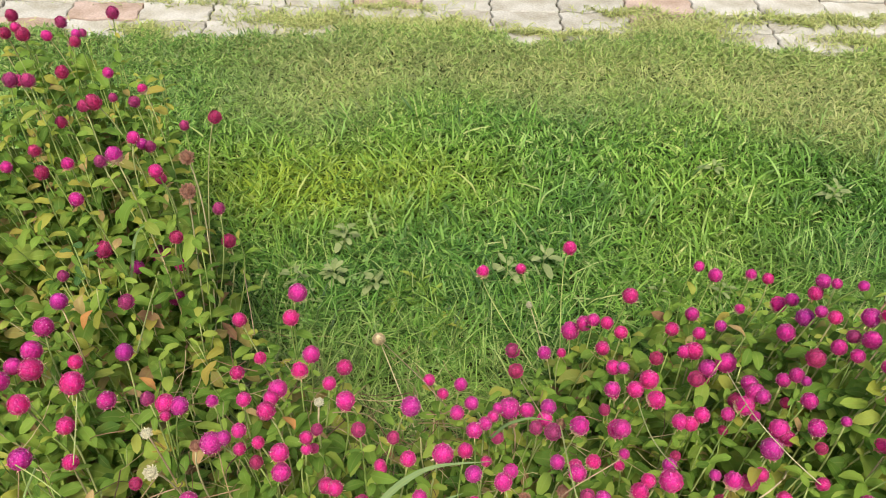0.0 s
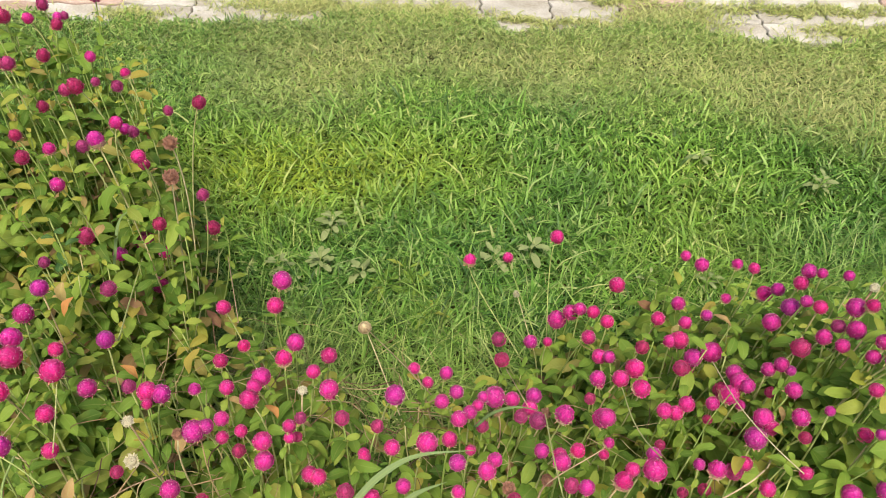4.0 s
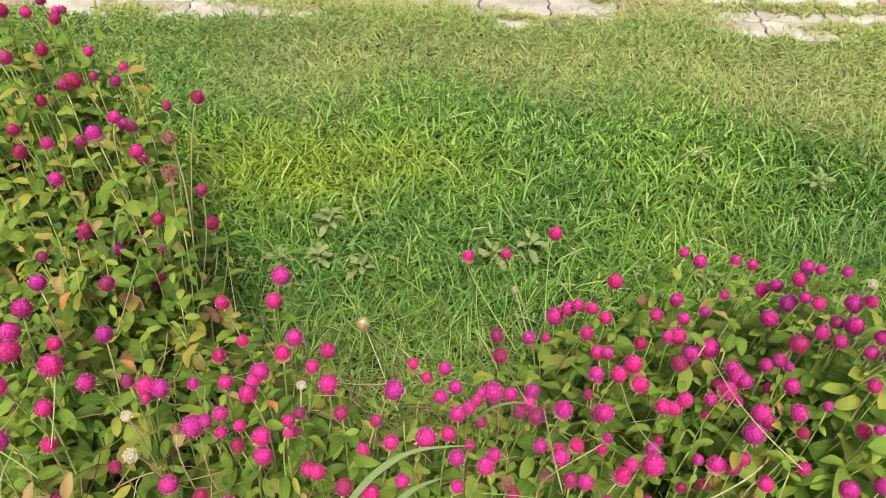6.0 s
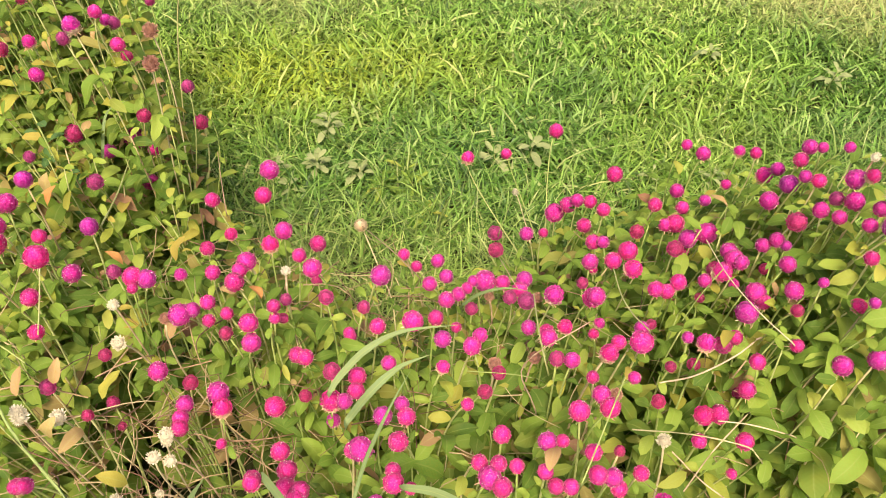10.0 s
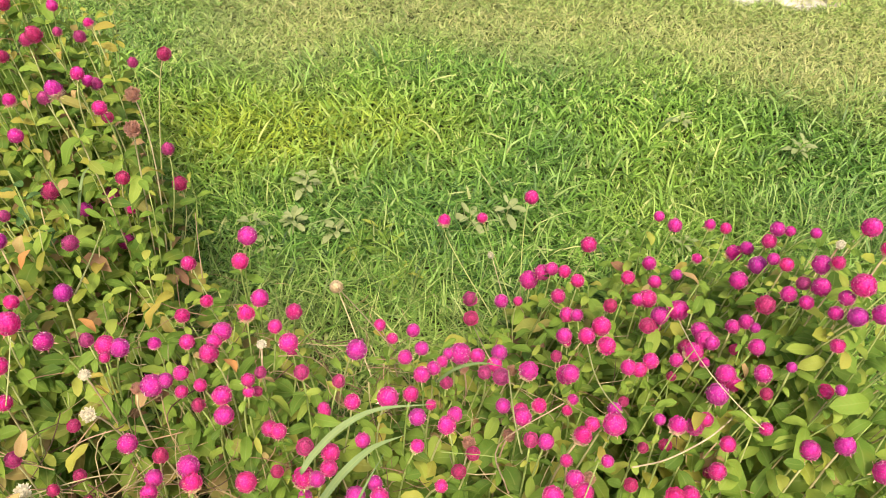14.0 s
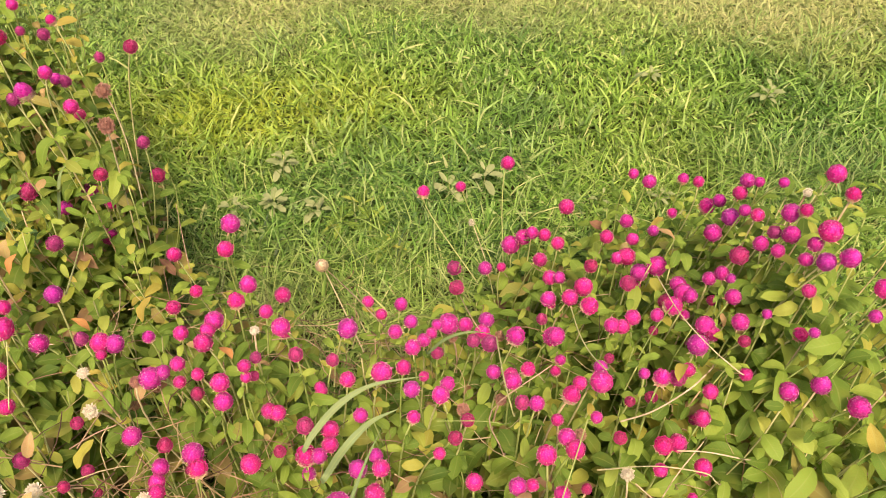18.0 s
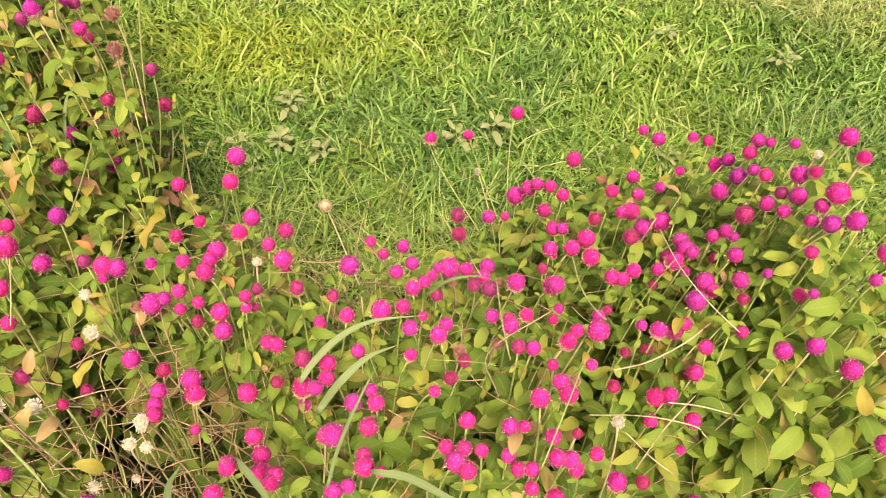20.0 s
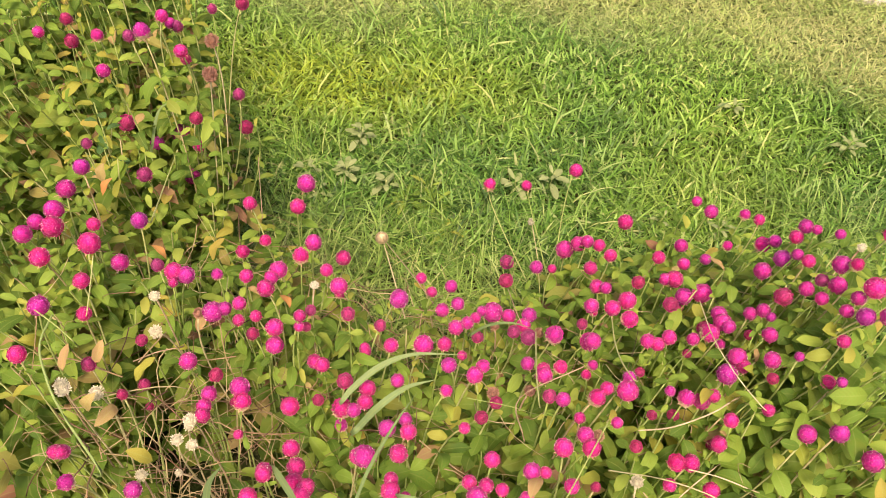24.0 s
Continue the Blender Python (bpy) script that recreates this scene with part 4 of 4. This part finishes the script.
def amaranth(spot, heads):
    kinds = {h[4] for h in heads}
    bx, by = spot[0] / 1000, spot[1] / 1000
    # the plants lean outwards from the bed towards the lawn
    base = Vector((bx * 0.97, by - 0.03, 0))
    old = "w" in kinds or "b" in kinds
    zm = sum(h[2] for h in heads) / len(heads)
    if by > 0.75 and bx < -0.4:
        # haze put into the colour: three in five magenta heads turn dusky
        heads = [(*h[:4], "r" if h[4] == "m" and i % 5 < 3 else h[4]) for i, h in enumerate(heads)]
        label = "tall globe amaranth plant beside lawn, heads dulled for haze"
    elif zm < 350:
        label = "low globe amaranth plant leaning over the lawn, magenta heads"
    elif bx > 0.3 and by < 0.3:
        label = "large-leaved globe amaranth plant with scattered magenta flower heads"
    else:
        label = "globe amaranth plant with magenta heads and pale dried heads" if old else "leafy globe amaranth plant with round magenta flower heads"
    plant = thing("globe_amaranth", base, label, "flowering plant", "globe amaranth bed")
    low = []
    for x, y, z, size, kind in heads:
        p = Vector((x, y, z)) / 1000
        s = size / 10000 * {"w": 0.72, "b": 0.78}.get(kind, 0.78 if kind == "r" and x < -300 and y < 260 else 1.06 if x < -420 and y < 520 else 1.0)
        foot = base + Vector((rnd(-0.02, 0.02), rnd(-0.02, 0.02), 0))
        lean = Vector((p.x - base.x, p.y - base.y, 0))
        top = (Vector((rnd(-0.35, 0.35), rnd(-0.45, 0.2), 1.0)) + lean * 1.5).normalized()
        end = p - top * s * 0.42
        h = max(p.z, 0.08)
        pts = curve_points(foot, lean * 0.9 + Vector((0, 0, h * 0.9)), end, top * h * 0.7, 14)
        dry = kind in "wcb"
        stem_part(plant, base, pts, 0.0014, 0.0011, STEM_DRY if dry else None)
        q = top.to_track_quat("Z", "Y").to_matrix().to_4x4() @ pose(0, 0, 0, 0, 0, rnd(0, 360))
        m = Matrix.Translation(p - base) @ q @ Matrix.Diagonal((s, s, s, 1))
        # outer heads go purple: partly their own tone, partly lens shading painted in
        if kind == "m" and (p.x < -0.36 or p.x > 0.36) and p.y < 0.7 and rng.random() < 0.5:
            kind = "p"
        v = int(rng.integers(0, 5))
        head = part_of("flower_head", HEADS[kind][v], plant, m, HEAD_LABEL[kind])
        if CALYXES[kind]:
            part_of("calyx", CALYXES[kind][v], head, Matrix(), "dry straw-coloured calyx")
        # leaf pairs down the stem
        tw = rnd(0, 3.14)
        dr = dryness(p.x, p.y)
        for j, back in enumerate((0.022, 0.05, 0.08, 0.11, 0.145, 0.185, 0.23, 0.29, 0.36, 0.42, 0.48)):
            along_pts = [(q2 - end).length for q2 in pts]
            i = min(range(len(pts)), key=lambda a: abs(along_pts[a] - back))
            if pts[i].z < 0.03 or (dry and j < 2) or rng.random() < max(0.95 * dr, 1.1 * open_lawn(p.x, p.y), sparse(p.x, p.y), 0.6 * front_gap(p.x, p.y)):
                continue
            size_l = (0.014, 0.022, 0.032, 0.035, 0.038, 0.041, 0.044, 0.046, 0.046, 0.046, 0.046)[j] * (1.2 if p.x > 0.3 and p.y < 0.25 else 1.05 if p.y > 0.6 else 1.0)
            if j == 1 and rng.random() < 0.75:
                continue
            leaf_pair(plant, base, pts[i], pts[i] - pts[i - 1], size_l, 0.35 if j < 2 else 0.12, low if j >= 3 else None, tw + j * 1.57)
    return plant, low


plants = [amaranth(*p) for p in PLANTS]

# leafy shoots without flowers fill the bed between the heads
spots = [(ix, iy, lv) for ix in range(-32, 26) for iy in range(-1, 36) for lv in ((0, 1) if ix < -12 or ix > 11 or iy < 4 else (0,))]
for ix, iy, level in spots:
    x, y = ix * 0.0345 + rnd(-0.018, 0.018), iy * 0.0345 + rnd(-0.018, 0.018)
    hc, dist = canopy(x, y)
    left = x < -0.56 - 0.1 * math.sin(5 * y) and y < 1.05 - 0.15 * (x + 0.9)
    front = y < 0.1 and -0.8 < x < 0.62 and rng.random() < 0.6 or x < -0.42 and y < 0.3
    right = 0.42 < x < 0.86 - 0.5 * max(y, 0) and y < 0.52
    mid = -0.5 < x < -0.26 and 0.36 < y < 0.62
    if dist > 0.055 and not ((left or front or right or mid) and dist < 0.4):
        continue
    dr = dryness(x, y)
    if rng.random() < max(0.14, 1.02 * dr, 1.25 * open_lawn(x, y), max(sparse(x, y), 0.4 if level else 0.25) if sparse(x, y) else 0):
        continue
    if rng.random() < front_gap(x, y):
        continue
    if y < 0.2 and x > 0.1 and x < 0.42 and rng.random() < 0.45 + 0.8 * float(bump2(np.array(x), np.array(y), 0.32, 0.15, 0.07, 0.06)):
        continue
    flank = 0.26 < x < 0.7 and 0.15 < y < 0.5
    hc = hc - (rnd(-0.01, 0.07) if flank else rnd(0.03, 0.17)) - (0.15 if y < 0.17 and 0.15 < x < 0.45 else 0.13 if y < 0.16 and x > 0.42 else 0.09 if y < 0.16 and x > -0.1 else 0.0 if flank else 0.05 if y < 0.12 else 0.03 if y > 0.45 else 0)
    if sparse(x, y) and not mid:
        hc += 0.05
    hc = max(0.05, hc * ((rnd(0.65, 0.95) if sparse(x, y) else rnd(0.45, 0.8)) if level else 1.0))
    pl, low = min(plants, key=lambda q: (q[0].location.x - x) ** 2 + (q[0].location.y - y) ** 2)
    base = Vector(pl.location)
    tip = Vector((x, y, hc))
    lean = Vector((x - base.x, y - base.y, 0))
    pts = curve_points(base, lean * 0.9 + Vector((0, 0, hc * 0.8)), tip, Vector((rnd(-0.1, 0.1), rnd(-0.1, 0.1), hc * 0.8)), 9)
    stem_part(pl, base, pts, 0.0014, 0.0009)
    tw = rnd(0, 3.14)
    big = 1.08 if x > 0.3 and y < 0.25 else 1.05 if x < -0.45 else 1.0
    for j, i in enumerate((9, 8, 7, 6, 5, 4, 3)):
        if pts[i].z < 0.03:
            continue
        leaf_pair(pl, base, pts[i], None, (0.02, 0.031, 0.036, 0.04, 0.043, 0.045, 0.046)[j] * big * rnd(0.75, 1.3), 0.55 if j == 0 else 0.12, low if j >= (5 if flank else 2) or level or (right and dist > 0.06 and j > 2 and not flank) else None, tw + j * 1.57)
for pl, low in plants:
    joined_leaves(pl, low)

# ---- single faded leaves that stand out in the bed ----
FADED = [((-305, 414, 457), 44, "y"), ((-461, 464, 495), 36, "o"), ((-358, 377, 490), 32, "o"), ((-404, 203, 508), 38, "t"), ((-374, 215, 503), 38, "t"), ((-372, 158, 487), 44, "t"), ((-347, 159, 481), 48, "t"), ((303, 241, 535), 40, "y"), ((352, 272, 550), 34, "y"), ((19, 186, 536), 34, "y"), ((-331, 220, 476), 44, "y"), ((107, 99, 576), 36, "t"), ((470, 144, 540), 44, "y")]
FADED2 = [((422, 139, 464), 66, "g"), ((340, 98, 448), 50, "g"), ((-296, 119, 477), 40, "y"), ((-497, 519, 457), 36, "t"), ((-180, 302, 532), 30, "o"), ((-107, 268, 507), 42, "g"), ((-80, 255, 500), 44, "g"), ((19, 137, 535), 52, "g")]
for (x, y, z), size, tone in FADED + FADED2:
    pl = min(plants, key=lambda q: (q[0].location.x - x / 1000) ** 2 + (q[0].location.y - y / 1000) ** 2)[0]
    mat = {"y": LEAF_YELLOW, "t": LEAF_TAN, "o": LEAF_ORANGE, "g": LEAF}[tone]
    a = rnd(0, 6.28)
    way = Vector((math.cos(a), math.sin(a), rnd(-0.7, 0.2)))
    p = Vector((x, y, z)) / 1000 - Vector(pl.location)
    s = size / 1000 * 0.82
    part_of("leaf", LEAVES[mat.name][int(rng.integers(0, 8))], pl, along(p - way * s * 0.5, way, (rnd(-0.6, 0.6), rnd(-0.7, 0.3), 1), (s * 0.9, s, s * 1.4)), {"y": "yellow leaf", "t": "dry tan leaf", "o": "reddish orange leaf", "g": "large green leaf"}[tone])

# ---- long grass blades arching over the bed ----


def under(p):
    """The foot of a blade or stalk that leans out of the bed to its open front."""
    w = p - Vector((0.0, -0.17, 1.22))
    return Vector((p.x - w.x / w.z * p.z, p.y - w.y / w.z * p.z, 0))


def blade(points, width, label):
    pts = smooth_line([Vector(p) / 1000 for p in points], 6)
    t0 = (pts[1] - pts[0]).normalized()
    root = under(pts[0])
    tuft = thing("grass_blade", root, label, "grass", "long grass in the bed")
    pts = curve_points(root, (pts[0] - root) * 0.9, pts[0], (pts[0] - root) * 0.4 + t0 * 0.05, 9)[:-1] + pts
    V, F, U = [], [], []
    n = len(pts)
    for i, p in enumerate(pts):
        d = (pts[min(i + 1, n - 1)] - pts[max(i - 1, 0)]).normalized()
        s = d.cross(Vector((0, -0.5, 1))).normalized()
        w = width / 2000 * min(1, 0.45 + 1.2 * i / n) * min(1, (n - 1 - i) / (0.35 * n) + 0.05)
        for k in (-1, 0, 1):
            V.append(p - root + s * k * w + Vector((0, 0, abs(k) * w * 0.35)))
            U.append((k, i / n))
    for i in range(n - 1):
        for k in (0, 1):
            a = i * 3 + k
            F.append((a, a + 1, a + 4, a + 3))
    part_of("blade", mesh_of("blade", V, F, [LONG_BLADE], U, smooth=True), tuft, Matrix())


blade([(-95, 192, 512), (-84, 206, 521), (-59, 227, 535), (-24, 242, 545), (31, 241, 559)], 7, "long arching green grass blade over the flowers")
blade([(-71, 144, 548), (-53, 177, 539), (-27, 197, 551), (3, 203, 566)], 7.5, "long arching green grass blade over the flowers")
blade([(-58, 66, 567), (-50, 102, 564), (-32, 152, 560), (-14, 186, 567)], 3.5, "thin pale upright grass blade among the flowers")
blade([(37, 293, 518), (59, 327, 491), (89, 344, 478), (116, 332, 489)], 3.5, "short curved grass blade among the flowers")
blade([(-198, 45, 529), (-210, 83, 511), (-206, 111, 497)], 8, "short broad grass blade at the bed's edge")
blade([(-146, 103, 520), (-117, 66, 546), (-97, 35, 561)], 7, "bent green grass blade among the flowers")
blade([(-17, 79, 555), (11, 69, 568), (46, 45, 584), (74, 30, 592)], 7, "bent green grass blade among the flowers")


def dry_stalk(points, width, mat, label):
    pts = smooth_line([Vector(p) / 1000 for p in points], 5)
    te = (pts[-1] - pts[-2]).normalized()
    foot = under(pts[-1])
    st = thing("dry_stalk", foot, label, "stalk", "bare stalks in the bed")
    pts = pts + curve_points(pts[-1], te * 0.05 + (foot - pts[-1]) * 0.4, foot, (foot - pts[-1]) * 0.9, 10)[1:]
    V, F = tube([p - foot for p in pts], width / 2000 * 0.8, width / 2000)
    part_of("stalk", mesh_of("stalk", V, F, [mat], smooth=True), st, Matrix())


PALE = "pale dry bent stalk among the flowers"
dry_stalk([(-437, 253, 513), (-432, 213, 519), (-418, 184, 510), (-389, 148, 502), (-324, 89, 497)], 3.2, STALK_GREEN, "thick pale green stalk across the bed")
dry_stalk([(317, 386, 516), (310, 301, 559), (326, 249, 569), (348, 218, 567)], 1.5, STEM_DRY, PALE)
dry_stalk([(212, 363, 492), (205, 302, 527), (203, 255, 560), (207, 222, 584)], 1.8, STEM, "thin green bent stalk among the flowers")
dry_stalk([(213, 172, 570), (255, 191, 550), (299, 214, 547), (324, 231, 551)], 2.0, STEM_DRY, PALE)
dry_stalk([(178, 121, 580), (263, 158, 492), (320, 156, 470), (331, 148, 465)], 1.8, STEM_DRY, PALE)
dry_stalk([(291, 175, 488), (326, 173, 483), (364, 164, 479)], 1.8, STEM_DRY, PALE)
dry_stalk([(116, 318, 504), (109, 232, 559), (109, 180, 583)], 2.0, STEM, "thin green bent stalk among the flowers")
dry_stalk([(-473, 712, 324), (-439, 576, 386), (-372, 400, 518)], 2.6, STEM, "pale green bare stalk in the bed")
dry_stalk([(-334, 710, 334), (-295, 591, 394), (-270, 512, 417)], 1.6, STEM_DRY, PALE)
dry_stalk([(-121, 721, 145), (-52, 471, 392), (-11, 356, 484)], 1.8, STEM_DRY, PALE)
dry_stalk([(249, 111, 467), (295, 162, 444), (333, 195, 461)], 1.8, STEM_DRY, PALE)
dry_stalk([(240, 144, 484), (274, 130, 449), (296, 116, 440)], 1.8, STEM_DRY, PALE)

GREEN = "thin green bent stalk among the flowers"
dry_stalk([(179, 171, 581), (150, 114, 586), (125, 65, 577)], 1.6, STEM, GREEN)
dry_stalk([(38, 195, 550), (81, 194, 546), (105, 191, 543)], 1.1, STEM, GREEN)
dry_stalk([(-418, 334, 524), (-407, 292, 519), (-399, 258, 515)], 1.8, STEM, GREEN)
dry_stalk([(95, 478, 367), (94, 370, 472), (102, 347, 476)], 1.4, STEM_DRY, PALE)
dry_stalk([(152, 791, 152), (125, 664, 244), (110, 616, 251)], 1.6, STEM, GREEN)
dry_stalk([(-336, 217, 496), (-316, 235, 491), (-293, 247, 488)], 1.8, STEM_DRY, PALE)
dry_stalk([(-450, 248, 529), (-422, 235, 522), (-393, 217, 519)], 1.8, STEM, GREEN)
dry_stalk([(253, 250, 555), (285, 294, 535), (314, 324, 541)], 1.4, STEM, GREEN)
dry_stalk([(159, 242, 564), (93, 201, 553), (93, 137, 592)], 1.6, STEM_DRY, PALE)
blade([(-503, 676, 341), (-504, 746, 378), (-443, 713, 437)], 5, "arching pale grass blade among the tall plants")

# ---- litter of dry stems on the trodden spot and under the plants ----
V, F = [], []
for i in range(900):
    thick, ln = rnd(0.0004, 0.0009), rnd(0.03, 0.08)
    if i < 270:
        # trodden spot
        x, y, z = float(rng.normal(-0.28, 0.1)), float(rng.normal(0.17, 0.09)), rnd(0.16, 0.45)
        thick, ln = rnd(0.0005, 0.0012), rnd(0.04, 0.12)
    elif i < 400:
        x, y, z = float(rng.normal(-0.12, 0.2)), float(rng.normal(0.48, 0.12)), rnd(0.01, 0.1)
    elif i < 540:
        x, y = float(rng.normal(-0.05, 0.2)), float(rng.normal(0.34, 0.1))
        z = max(0.05, canopy(x, y)[0] - rnd(0.04, 0.12))
    else:
        x, y = rnd(-0.5, 0.5), rnd(0.02, 0.5)
        z = max(0.05, canopy(x, y)[0] - rnd(0.05, 0.25))
    a, el = rnd(0, 6.28), rnd(-0.6, 0.6)
    d = Vector((math.cos(a) * math.cos(el), math.sin(a) * math.cos(el), math.sin(el)))
    p = Vector((x, y, max(z, 0.01 + abs(d.z) * ln)))
    bend = Vector((rnd(-0.015, 0.015), rnd(-0.015, 0.015), rnd(-0.006, 0.012)))
    v, f = tube([p - d * ln / 2, p - d * ln / 4 + bend * 0.7, p + bend, p + d * ln / 4 + bend * 0.7, p + d * ln / 2], thick, thick * 0.6, 4)
    k = len(V)
    V += v
    F += [tuple(b + k for b in q) for q in f]
tagged(new("dry_stems", mesh_of("dry_stems", V, F, [LITTER], smooth=True)), "tangle of dry straw-coloured stems in the bed", "plant litter", kind="stuff")

# ---- paving of wavy blocks, stack bonded ----


def paver_mesh(name, mat):
    """Zigzag-sided block, 225 by 112 mm less its joint, with worn rounded edges."""
    n = 8
    ring = []
    L, W = 0.2195, 0.1065
    zig = lambda t: 0.0055 * (1 - abs(((t * 2 + 0.25) % 1) * 4 - 2))
    for i in range(n):
        ring.append((-L / 2 + L * i / n, -W / 2 + zig(i / n)))
    for i in range(6):
        ring.append((L / 2 + 1.2 * zig(i / 6 * 0.9), -W / 2 + W * i / 6))
    for i in range(n):
        ring.append((L / 2 - L * i / n, W / 2 + zig(1 - i / n)))
    for i in range(6):
        ring.append((-L / 2 + 1.2 * zig((1 - i / 6) * 0.9), W / 2 - W * i / 6))
    m = len(ring)
    verts = [(x, y, -0.05) for x, y in ring] + [(x, y, -0.004) for x, y in ring] + [(x * 0.975, y * 0.955, 0.0) for x, y in ring]
    faces = []
    for a in range(2):
        for i in range(m):
            j = (i + 1) % m
            faces.append((a * m + i, a * m + j, a * m + m + j, a * m + m + i))
    faces.append(tuple(range(2 * m, 3 * m)))
    return mesh_of(name, verts, faces, [mat])


PAVER = {"g": paver_mesh("paver", PAVER_GREY), "r": paver_mesh("paver", PAVER_RED)}
bed_v = [(-30, 2.03, 0.0025), (30, 2.03, 0.0025), (30, 6.0, 0.0025), (-30, 6.0, 0.0025), (-30, 2.03, -0.02), (30, 2.03, -0.02), (30, 6.0, -0.02), (-30, 6.0, -0.02)]
bed_f = [(0, 1, 2, 3), (4, 7, 6, 5), (0, 4, 5, 1), (1, 5, 6, 2), (2, 6, 7, 3), (3, 7, 4, 0)]
pavement = tagged(new("pavement", mesh_of("pavement", bed_v, bed_f, [SOIL])), "old path of pale and rose paving blocks", "paving", kind="structure")
ROSE = {(-6, 0), (-7, 1), (-2, -1), (2, -1), (2, 0), (-9, 0), (6, -1), (-4, -2), (1, -2)}
far_v, far_f = [], []
near = PAVER["g"]
for r in range(-12, 2):
    for c in range(-40, 40):
        if -13 <= c < 14 and r >= -9:
            continue
        pos = pose(0.15 + 0.225 * (c + 0.5), 2.2 - 0.1125 * (r + 0.5), 0.017 + rnd(-0.003, 0.003), rnd(-0.7, 0.7), rnd(-0.5, 0.5), rnd(-0.6, 0.6))
        k = len(far_v)
        far_v += [pos @ v.co for v in near.vertices]
        far_f += [tuple(i + k for i in p.vertices) for p in near.polygons]
part_of("far_blocks", mesh_of("far_blocks", far_v, far_f, [PAVER_GREY]), pavement, Matrix(), kind="stuff")
for r in range(-9, 2):
    for c in range(-13, 14):
        pos = pose(0.15 + 0.225 * (c + 0.5), 2.2 - 0.1125 * (r - 0.5) - 0.1125, 0.017 + rnd(-0.003, 0.003), rnd(-0.7, 0.7), rnd(-0.5, 0.5), rnd(-0.6, 0.6))
        tone = "r" if (c, r) in ROSE or (r < -2 and rng.random() < 0.25) else "g"
        part_of("paver", PAVER[tone], pavement, pos, "rose-tinted block" if tone == "r" else "")
